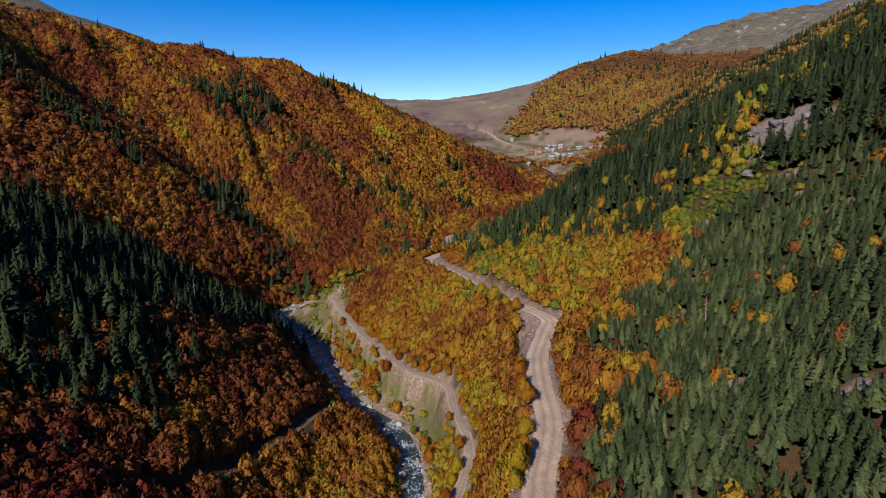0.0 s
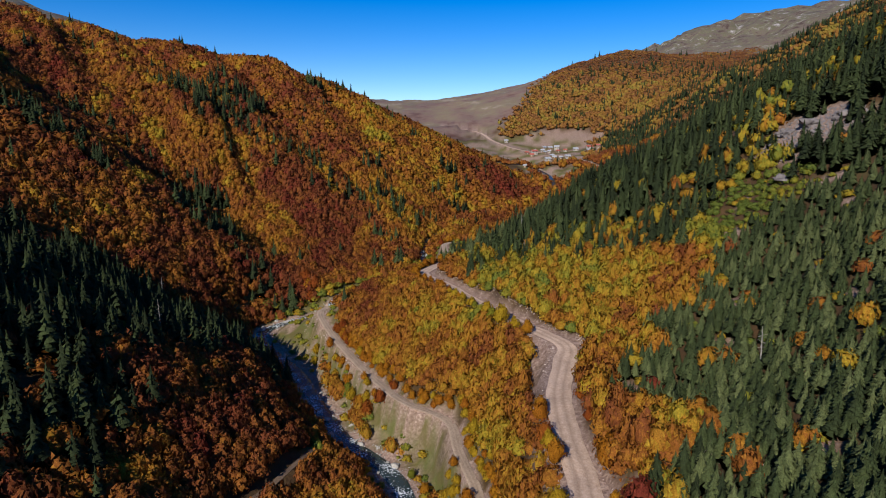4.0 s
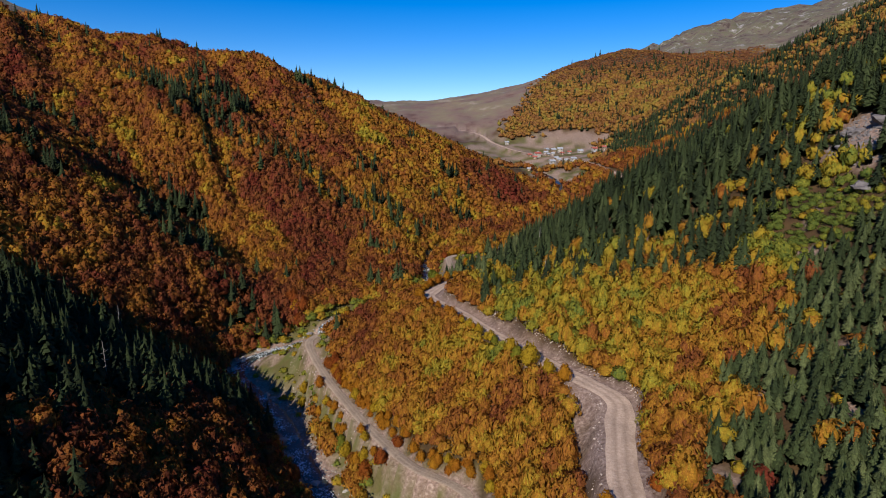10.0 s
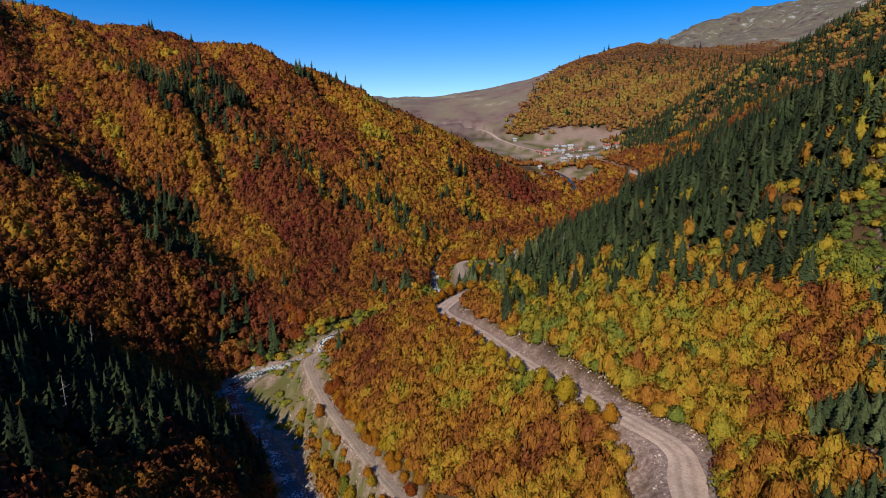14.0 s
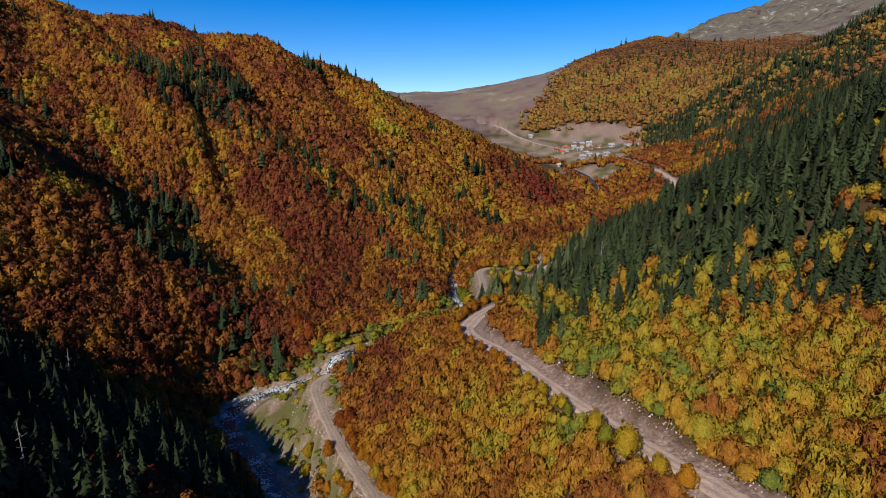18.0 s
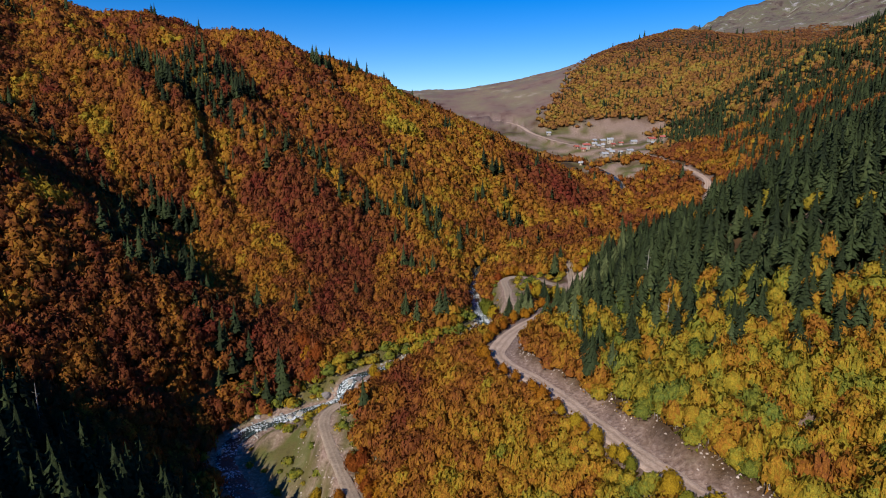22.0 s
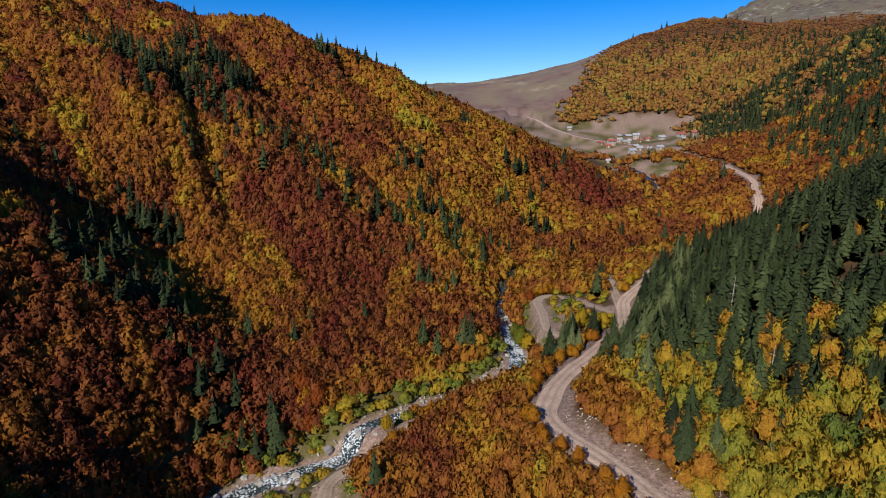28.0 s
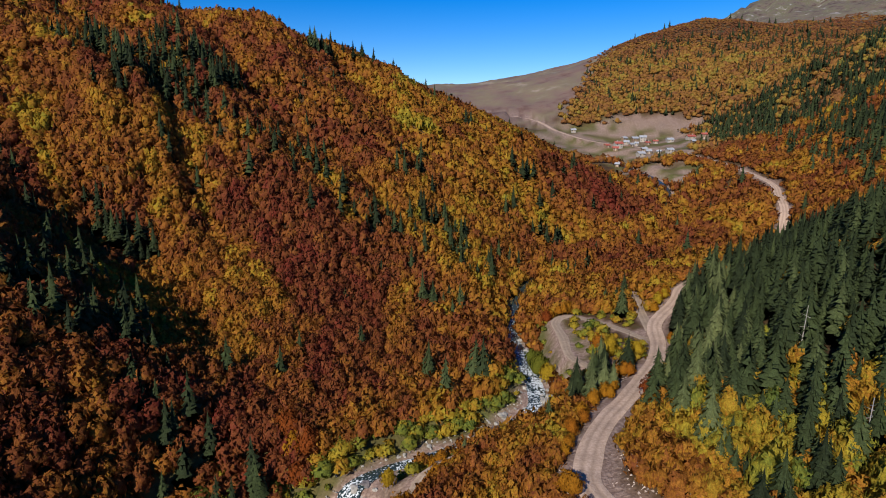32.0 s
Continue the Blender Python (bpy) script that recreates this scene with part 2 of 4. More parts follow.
LINES = [
    RIVER, ROAD, LOOP, STUB, TRACK, PATHWAY,
    # the orange knoll between track and road
    [(16, 205, 27), (4, 232, 29), (-10, 262, 31), (-20, 290, 32), (-24, 305, 31)],
    # spur that shades the near bank, and the hollow beyond it
    [(-420, 95, 218), (-250, 122, 138), (-170, 138, 96), (-110, 163, 56), (-75, 182, 28), (-50, 192, 8)],
    [(-420, 0, 250), (-250, 40, 142), (-130, 80, 60), (-60, 90, 13), (-32, 110, -3)],
    [(-330, 235, 154), (-200, 238, 85), (-130, 248, 39), (-102, 258, 18), (-92, 272, 7)],
    [(-64, 204, 16), (-69, 228, 16), (-84, 246, 17)],
    # the fir spur, and the dark gully behind it
    [(-420, 300, 262), (-260, 318, 152), (-180, 331, 94), (-143, 334, 65), (-110, 326, 41), (-96, 318, 25)],
    [(-330, 410, 186), (-230, 398, 112), (-155, 384, 59), (-110, 362, 38), (-80, 340, 24), (-68, 326, 17)],
    # the great face and its crest
    [(-170, 450, 120), (-109, 450, 86), (-60, 440, 58), (-25, 425, 38)],
    [(-200, 520, 150), (-120, 500, 110), (-50, 490, 80), (10, 490, 48)],
    [(-620, 660, 262), (-480, 640, 226), (-320, 620, 190), (-219, 600, 176), (-160, 588, 166), (-112, 572, 146), (-80, 600, 136),
     (-40, 590, 118), (3, 572, 96), (40, 565, 76), (72, 560, 58), (95, 556, 47)],
    [(-300, 760, 160), (-100, 760, 120), (0, 720, 92), (60, 690, 78)],
    # slope on the right: foot of the forest, scree, ridge of firs
    [(60, -120, 60), (50, 0, 52), (48, 60, 50), (52, 110, 48), (58, 150, 40), (64, 185, 44), (50, 215, 40), (40, 245, 44), (30, 290, 44)],
    [(150, -120, 120), (140, 0, 116), (120, 90, 96), (100, 150, 70), (88, 180, 58), (83, 243, 52), (62, 280, 54)],
    [(330, -120, 220), (300, 60, 210), (220, 160, 150), (160, 220, 106), (131, 256, 88), (100, 290, 74)],
    [(30, 325, 40), (52, 338, 54), (90, 336, 80), (135, 330, 104), (172, 322, 126), (219, 312, 156), (300, 300, 205), (460, 270, 290)],
    [(70, 380, 52), (130, 400, 70), (210, 420, 105), (330, 430, 180)],
    # far side: the slope over the upper road, the village shelf, the domed hill, moor and peak
    [(210, 540, 86), (300, 580, 128), (430, 640, 180), (600, 660, 250)],
    [(262, 742, 122), (316, 750, 157), (345, 752, 176), (370, 754, 184), (432, 752, 217), (466, 750, 236), (560, 745, 285)],
    [(60, 740, 84), (100, 760, 85), (150, 770, 87), (190, 740, 88), (215, 690, 92)],
    [(20, 840, 104), (120, 795, 91), (190, 785, 93), (232, 740, 100)],
    [(30, 880, 120), (120, 830, 110), (190, 822, 114), (260, 780, 124)],
    [(200, 930, 166), (330, 900, 178), (420, 850, 176)],
    [(160, 1160, 196), (250, 1110, 232), (345, 1105, 258), (430, 1060, 240), (560, 1000, 205)],
    [(-120, 1500, 184), (60, 1500, 186), (270, 1300, 236)],
    [(-600, 2300, 225), (-60, 2300, 226), (130, 2100, 232), (420, 2000, 300)],
    [(430, 1500, 262), (540, 1500, 312), (620, 1500, 350), (760, 1640, 408), (853, 1644, 440), (960, 1660, 432), (1120, 1700, 448), (1500, 1700, 520)],
    [(-900, 1000, 400), (-700, 900, 318), (-560, 860, 262)],
    [(-3800, -3000, 500), (0, -3000, 0), (3800, -3000, 500), (3800, 3800, 500), (0, 4200, 260), (-3800, 3800, 500)],
]


def along(line, step):
    """Points every so many metres on a line."""
    out = []
    for a, b in zip(line, line[1:]):
        n = max(1, int(math.dist(a[:2], b[:2]) / step))
        out += [[a[i] + (b[i] - a[i]) * j / n for i in range(3)] for j in range(n)]
    return np.array(out + [list(line[-1])])


def curve_of(line, step=3.0):
    """The same line as a smooth curve."""
    p = np.array(line, float)
    p = np.vstack([2 * p[0] - p[1], p, 2 * p[-1] - p[-2]])
    out = []
    for i in range(1, len(p) - 2):
        n = max(2, int(np.linalg.norm(p[i + 1] - p[i]) / step))
        for j in range(n):
            t = j / n
            out.append(0.5 * (2 * p[i] + (p[i + 1] - p[i - 1]) * t + (2 * p[i - 1] - 5 * p[i] + 4 * p[i + 1] - p[i + 2]) * t**2
                              + (3 * p[i] - p[i - 1] - 3 * p[i + 1] + p[i + 2]) * t**3))
    return np.array(out + [p[-2]])


KNOTS = np.vstack([along(line, 45.0 if abs(line[0][0]) < 3000 else 1500.0) for line in LINES])
_, first = np.unique(KNOTS[:, :2].round(0), axis=0, return_index=True)
KNOTS = KNOTS[np.sort(first)]


def kernel(x, y):
    r2 = (x[:, None] - KNOTS[None, :, 0]) ** 2 + (y[:, None] - KNOTS[None, :, 1]) ** 2
    return -np.sqrt(r2 + 64.0)


n_knots = len(KNOTS)
system = np.zeros((n_knots + 1, n_knots + 1))
system[:n_knots, :n_knots] = kernel(KNOTS[:, 0], KNOTS[:, 1]) + 1.5 * np.eye(n_knots)
system[:n_knots, n_knots] = system[n_knots, :n_knots] = 1
WEIGHTS = np.linalg.solve(system, np.append(KNOTS[:, 2], 0))


def nearest_on(curve, x, y, reach):
    """Distance to a curve and the curve's height there, for points within reach."""
    far, z = np.full(len(x), 1e6), np.zeros(len(x))
    inside = np.nonzero((x > curve[:, 0].min() - reach) & (x < curve[:, 0].max() + reach)
                        & (y > curve[:, 1].min() - reach) & (y < curve[:, 1].max() + reach))[0]
    for part_of in np.array_split(inside, max(1, len(inside) // 20000)):
        a, b = curve[:-1], curve[1:]
        d = b - a
        px, py = x[part_of][:, None] - a[None, :, 0], y[part_of][:, None] - a[None, :, 1]
        t = ((px * d[:, 0] + py * d[:, 1]) / (d[:, 0] ** 2 + d[:, 1] ** 2)).clip(0, 1)
        r = np.hypot(px - t * d[:, 0], py - t * d[:, 1])
        k = r.argmin(1)
        rows = np.arange(len(part_of))
        far[part_of], z[part_of] = r[rows, k], a[k, 2] + t[rows, k] * d[k, 2]
    return far, z


RIVER_C, ROAD_C, LOOP_C, STUB_C, TRACK_C, PATHWAY_C = (curve_of(q) for q in (RIVER, ROAD, LOOP, STUB, TRACK, PATHWAY))
GULLY_C = curve_of([(-260, 420, 0), (-166, 396, 0), (-137, 389, 0), (-102, 362, 0), (-81, 344, 0), (-62, 322, 0)], 8.0)
WAYS = [(ROAD_C, 4.2, 3.4), (LOOP_C, 2.1, 4.0), (STUB_C, 2.1, 4.0), (TRACK_C, 2.3, 2.6), (PATHWAY_C, 1.2, 2.4)]


def ripple(x, y, size, seed):
    """Smooth unevenness from a few crossed waves, about -1 to 1."""
    rng = np.random.RandomState(seed)
    out = np.zeros(len(x))
    for _ in range(7):
        a, f, p = rng.uniform(0, 6.283), rng.uniform(0.6, 1.7) * 6.283 / size, rng.uniform(0, 6.283, 2)
        u, v = x * np.cos(a) + y * np.sin(a), y * np.cos(a) - x * np.sin(a)
        out += np.sin(u * f + p[0] + 1.3 * np.sin(v * f * 0.6 + p[1]))
    return out / 4.0


def smooth(a, b, v):
    t = ((v - a) / (b - a)).clip(0, 1)
    return t * t * (3 - 2 * t)


def height(x, y, carved=True):
    """The ground's height at arrays of x and y."""
    x, y = np.asarray(x, float), np.asarray(y, float)
    z = np.concatenate([kernel(a, b) @ WEIGHTS[:-1] for a, b in zip(np.array_split(x, 1 + len(x) // 8000), np.array_split(y, 1 + len(x) // 8000))]) + WEIGHTS[-1]
    far = np.maximum(0, np.hypot(x, y - 350) - 700) / 1500
    # ribs down the great face
    face = smooth(-20, -110, x - 0.15 * (y - 400)) * smooth(330, 400, y + 0.25 * x) * smooth(640, 560, y)
    across = (x + 150) * 0.70 + (y - 450) * 0.72 + 9 * ripple(x, y, 130, 5)
    z += face * (10.0 * (np.abs(np.sin(across * 0.055)) - 0.64) + 4.0 * (np.abs(np.sin(across * 0.15 + 1)) - 0.64)) * smooth(0, 40, z - 30)
    z += (0.9 * ripple(x, y, 26, 3) + 2.2 * ripple(x, y, 75, 4)) * smooth(0, 30, np.abs(x)) * 0.8 + far.clip(0, 1) * (9 * ripple(x, y, 190, 8) + 16 * ripple(x, y, 420, 9))
    high = smooth(255, 340, z) * smooth(900, 1200, y)
    z += high * (20 * (0.5 - np.abs(ripple(x, y, 230, 71))) + 13 * (0.5 - np.abs(ripple(x, y, 90, 72))))
    d, _ = nearest_on(GULLY_C, x, y, 40)
    z = z - 4.5 * np.exp(-((d / 11.0) ** 2)) * smooth(18, 40, z)
    if not carved:
        return z
    d, rz = nearest_on(RIVER_C, x, y, 30)
    z = np.where(d < 26, z + (rz + 0.35 * (d - 4).clip(0) - z) * smooth(24, 7, d), z)
    z = np.where(d < 9, np.minimum(z, rz - 1.3 + 0.16 * d + 0.5 * ripple(x, y, 7, 12)), z)
    for curve, half, bank in WAYS:
        d, rz = nearest_on(curve, x, y, 30)
        w = smooth(half + bank, half, d)
        z = np.where(d < half + bank, z + (rz - 0.25 - z) * w, z)
    return z

# ---------------------------------------------------------------- helpers for meshes
def mesh_of(name, verts, faces, material, smooth_faces=False):
    me = bpy.data.meshes.new(name)
    me.from_pydata(verts if isinstance(verts, list) else verts.tolist(), [], faces if isinstance(faces, list) else faces.tolist())
    me.materials.append(material)
    if smooth_faces:
        me.polygons.foreach_set("use_smooth", np.ones(len(me.polygons), bool))
    return me


def big_mesh(name, verts, quads, tris, material, smooth_faces=False):
    """A mesh straight from arrays of vertices, quads and triangles."""
    me = bpy.data.meshes.new(name)
    me.vertices.add(len(verts))
    me.vertices.foreach_set("co", np.asarray(verts, np.float32).ravel())
    loops = np.concatenate([np.asarray(quads, np.int32).ravel(), np.asarray(tris, np.int32).ravel()])
    sizes = np.concatenate([np.full(len(quads), 4, np.int32), np.full(len(tris), 3, np.int32)])
    me.loops.add(len(loops))
    me.loops.foreach_set("vertex_index", loops)
    me.polygons.add(len(sizes))
    me.polygons.foreach_set("loop_start", np.concatenate([[0], np.cumsum(sizes)[:-1]]).astype(np.int32))
    me.polygons.foreach_set("use_smooth", np.full(len(sizes), smooth_faces))
    me.materials.append(material)
    me.update(calc_edges=True)
    return me


def soften(me, normals):
    """Foliage shades as one rounded mass: a normal for every vertex."""
    normals = np.asarray(normals, np.float32)
    normals /= np.linalg.norm(normals, axis=1)[:, None] + 1e-9
    me.normals_split_custom_set_from_vertices(normals)


def outward(verts, tris, round_share):
    """Vertex normals between a crown's rounded outline and the faces' own."""
    low, high = verts.min(0), verts.max(0)
    middle = (low + high) / 2
    away = (verts - middle) / ((high - low) / 2 + 1e-6)
    away[:, 2] = away[:, 2] * 0.8 + 0.25
    away /= np.linalg.norm(away, axis=1)[:, None] + 1e-6
    face = np.cross(verts[tris[:, 1]] - verts[tris[:, 0]], verts[tris[:, 2]] - verts[tris[:, 0]])
    face /= np.linalg.norm(face, axis=1)[:, None] + 1e-9
    face *= np.where((face * away[tris[:, 0]]).sum(1) < 0, -1, 1)[:, None]
    own = np.zeros_like(verts)
    for k in range(3):
        np.add.at(own, tris[:, k], face)
    own /= np.linalg.norm(own, axis=1)[:, None] + 1e-6
    return away * round_share + own * (1 - round_share)


def paint(me, name, values):
    layer = me.attributes.new(name, "FLOAT", "POINT")
    layer.data.foreach_set("value", np.asarray(values, np.float32))


def part(name, me, parent, label=""):
    ob = new(name, me)
    ob.parent = parent
    return tagged(ob, label)


# ---------------------------------------------------------------- ground
def spaced(inner0, inner1, step, outer0, outer1, grow0=1.15, grow1=1.15):
    a = list(np.arange(inner0, inner1 + 0.1, step))
    s = step
    while a[-1] < outer1:
        s *= grow1
        a.append(a[-1] + s)
    s = step
    while a[0] > outer0:
        s *= grow0
        a.insert(0, a[0] - s)
    return np.array(a)


GX, GY = spaced(-230, 230, 2.7, -4200, 4200, 1.1, 1.045), spaced(60, 600, 2.7, -3000, 4300, 1.15, 1.04)
gx, gy = (a.ravel() for a in np.meshgrid(GX, GY))
gz = height(gx, gy)
nx, ny = len(GX), len(GY)
cell = (np.arange(ny - 1)[:, None] * nx + np.arange(nx - 1)[None, :]).ravel()
ground_mesh = big_mesh("ground", np.stack([gx, gy, gz], 1), np.stack([cell, cell + 1, cell + nx + 1, cell + nx], 1), np.zeros((0, 3)), GROUND, True)


def river_side(x, y):
    """True on the open ground between the river and the track above it."""
    rx = np.interp(y, (176, 192, 206, 228, 244, 260, 277, 293, 306, 312, 320), (-11, -19, -33, -46, -54, -63, -77, -88, -86, -70, -58))
    tx = np.interp(y, (178, 195, 209, 230, 244, 258, 277, 289, 296, 301, 308, 315, 320), (4, 1, -14, -28, -36, -44, -53, -57, -55, -47, -41, -38, -34))
    return (y > 176) & (y < 320) & (x > rx) & (x < tx)


def cover_of(x, y, z):
    """Shares of gravel, grass and moor."""
    d, rz = nearest_on(RIVER_C, x, y, 60)
    uneven, fine = ripple(x, y, 22, 21), ripple(x, y, 8, 23)
    gravel = smooth(8.5, 5, d + 2.5 * uneven + 2.0 * smooth(318, 326, y) + 1.5 * fine) * (1 - 0.8 * smooth(385, 400, y) * smooth(560, 540, y))
    grass = smooth(26, 14, d + 6 * uneven) * 0.85
    open_bank = smooth(1.1, 0.8, np.hypot((x + 52) / 13, (y - 270) / 34) + 0.15 * uneven)
    side = river_side(x, y) * 1.0
    grass = np.maximum(grass, 0.85 * side)
    gravel = np.maximum(gravel, side * np.where(y > 262, 0.7, 0.42) * smooth(0.0, 0.6, ripple(x, y, 16, 58) + 0.5 * fine))
    gravel, grass = np.maximum(gravel, 0.35 * open_bank * smooth(-0.2, 0.5, fine)), np.maximum(grass, 0.8 * open_bank)
    gravel = np.maximum(gravel, smooth(1.1, 0.8, np.hypot((x + 46) / 10, (y - 313) / 13) + 0.15 * uneven) * 0.8)
    gravel = np.maximum(gravel, smooth(1.1, 0.8, np.hypot((x - 6) / 12, (y - 362) / 24) + 0.2 * uneven) * smooth(-0.5, 0.4, fine) * 0.9)
    for curve, half, bank in WAYS[1:-1]:
        d, rz = nearest_on(curve, x, y, 40)
        gravel = np.maximum(gravel, smooth(half + 0.9, half + 0.1, d + 0.8 * uneven))
    d, _ = nearest_on(ROAD_C, x, y, 40)
    cut = smooth(180, 190, y) * smooth(322, 312, y) * smooth(-6, 2, x - np.interp(y, ROAD_C[20:150, 1], ROAD_C[20:150, 0]))
    gravel = np.maximum(gravel, (1 - 0.12 * cut) * smooth(6.0 + 2.2 * cut, 4.4 + 1.8 * cut, d + 1.0 * uneven + 0.6 * fine + 1.3 * smooth(200, 225, y)))
    apron = smooth(1.1, 0.7, np.hypot((x - 28.5 - 0.12 * (y - 180)) / 6.5, (y - 180) / 32) + 0.2 * uneven) * smooth(-0.7, 0.1, fine)
    gravel = np.maximum(gravel, 0.9 * apron)
    scree = smooth(1.05, 0.7, np.hypot((x - 150) / 18, (y - 260) / 22) + 0.25 * uneven)
    gravel = np.maximum(gravel, scree * 0.85)
    gravel = np.maximum(gravel, 0.9 * smooth(0.68, 0.9, ripple(x, y, 30, 24)) * smooth(20, 40, x) * smooth(330, 300, y))
    gravel = np.maximum(gravel, 0.75 * smooth(1.1, 0.7, np.hypot((x - 180) / 48, (y - 808 + 0.5 * (x - 180)) / 20) + 0.25 * uneven))
    shelf = smooth(1.05, 0.8, np.hypot((x - 110) / 112, (y - 740) / 95) + 0.15 * ripple(x, y, 60, 22))
    shelf = np.maximum(shelf, smooth(1.1, 0.8, np.hypot((x - 122) / 34, (y - 628) / 30) + 0.2 * uneven))
    grass = np.maximum(grass, shelf * 0.75)
    gravel = np.maximum(gravel, shelf * smooth(-0.5, 0.5, ripple(x, y, 34, 28)) * 0.9)
    grass = np.maximum(grass, smooth(1.1, 0.8, np.hypot((x + 99) / 8, (y - 560) / 11)))
    moor = smooth(800, 880, y + 0.55 * np.abs(x - 60) * (x < 60) + 30 * uneven)
    wooded = (x > 92 + 0.42 * (y - 830) + 14 * uneven) & (z < 256)
    moor = moor * np.where(wooded, 0.1, 1)
    return np.clip(gravel, 0, 1), np.clip(grass, 0, 1), np.clip(moor, 0, 1)


layer = ground_mesh.attributes.new("cover", "FLOAT_COLOR", "POINT")
layer.data.foreach_set("color", np.stack([*cover_of(gx, gy, gz), smooth(240, 300, gz + 25 * ripple(gx, gy, 90, 27))], 1).astype(np.float32).ravel())
tagged(new("ground", ground_mesh), "steep mountain valley floor of soil, gravel and grass", "ground", kind="structure")


def strip(name, curve, half, material, label, category, lift=0.0, lanes=9, ruts=True, seed=1, spread=((430, 540), (1, 0.68))):
    """A way or a stream laid along its curve, slightly uneven."""
    rng = np.random.RandomState(seed)
    tangent = np.gradient(curve[:, :2], axis=0)
    side = np.stack([tangent[:, 1], -tangent[:, 0]], 1) / np.linalg.norm(tangent, axis=1)[:, None]
    u = np.linspace(-1, 1, lanes)
    w = half * (1 + 0.10 * ripple(curve[:, 0], curve[:, 1], 17, seed)) * np.interp(curve[:, 1], *spread)
    verts = np.zeros((len(curve), lanes, 3))
    verts[:, :, :2] = curve[:, None, :2] + side[:, None, :] * (u[None, :, None] * w[:, None, None])
    rut = np.exp(-((np.abs(u) - 0.36) / 0.16) ** 2) if ruts else 0 * u
    verts[:, :, 2] = curve[:, None, 2] + lift - 0.10 * rut - 0.18 * (np.abs(u) ** 4)[None] + rng.uniform(-0.04, 0.04, (len(curve), lanes))
    c = (np.arange(len(curve) - 1)[:, None] * lanes + np.arange(lanes - 1)[None]).ravel()
    me = big_mesh(name, verts.reshape(-1, 3), np.stack([c, c + 1, c + lanes + 1, c + lanes], 1)[:, ::-1], np.zeros((0, 3)), material, True)
    paint(me, "rut", np.tile(rut, len(curve)))
    return tagged(new(name, me), label, category, kind="structure"), me


strip("road", curve_of(ROAD, 2.0), 3.15, DIRT, "pale unpaved mountain road with wheel ruts", "road", 0.05, 13,
      spread=((190, 225, 330, 430, 540), (1, 0.86, 0.72, 0.72, 0.64)))
strip("track_loop", curve_of(LOOP, 2.0), 1.6, TRACK_DIRT, "narrow pale dirt track looping off the road", "track", 0.0, 9, seed=2)
strip("track_stub", curve_of(STUB, 2.0), 1.6, TRACK_DIRT, "short pale dirt track off the road", "track", 0.0, 9, seed=3)
strip("track_river", curve_of(TRACK, 2.0), 1.6, TRACK_DIRT, "narrow brown dirt track above the river", "track", 0.0, 9, seed=4)
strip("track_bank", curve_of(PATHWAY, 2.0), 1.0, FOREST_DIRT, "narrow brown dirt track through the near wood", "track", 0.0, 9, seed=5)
river_line = curve_of(RIVER, 1.5)
river, river_mesh = strip("water", river_line, 2.8, WATER, "shallow white-water mountain river over stones", "river", -0.45, 13, False, seed=6,
                         spread=((318, 326, 346, 356, 430, 540), (1, 0.55, 0.55, 0.95, 0.8, 0.65)))
v = np.zeros(len(river_mesh.vertices) * 3)
river_mesh.vertices.foreach_get("co", v)
v = v.reshape(-1, 3)
drop = np.repeat(np.abs(np.gradient(river_line[:, 2])) / 1.5, 13)
paint(river_mesh, "foam", (0.20 + 1.0 * (drop - 0.05)).clip(0.13, 0.27) * (1 - 0.7 * smooth(400, 420, v[:, 1])) + 0.12 * ripple(v[:, 0], v[:, 1], 9, 31) + 0.12 * np.exp(-(((v[:, 1] - 362) / 14) ** 2)))


# ---------------------------------------------------------------- trees
def ball(level):
    """A sphere of even triangles round the origin."""
    g = (1 + 5**0.5) / 2
    v = [Vector(p).normalized() for p in ((-1, g, 0), (1, g, 0), (-1, -g, 0), (1, -g, 0), (0, -1, g), (0, 1, g), (0, -1, -g), (0, 1, -g), (g, 0, -1), (g, 0, 1), (-g, 0, -1), (-g, 0, 1))]
    f = [(0, 11, 5), (0, 5, 1), (0, 1, 7), (0, 7, 10), (0, 10, 11), (1, 5, 9), (5, 11, 4), (11, 10, 2), (10, 7, 6), (7, 1, 8),
         (3, 9, 4), (3, 4, 2), (3, 2, 6), (3, 6, 8), (3, 8, 9), (4, 9, 5), (2, 4, 11), (6, 2, 10), (8, 6, 7), (9, 8, 1)]
    for _ in range(level):
        mid, out = {}, []

        def half(a, b):
            key = (min(a, b), max(a, b))
            if key not in mid:
                mid[key] = len(v)
                v.append(((v[a] + v[b]) / 2).normalized())
            return mid[key]

        for a, b, c in f:
            d, e, h = half(a, b), half(b, c), half(c, a)
            out += [(a, d, h), (b, e, d), (c, h, e), (d, e, h)]
        f = out
    return v, f


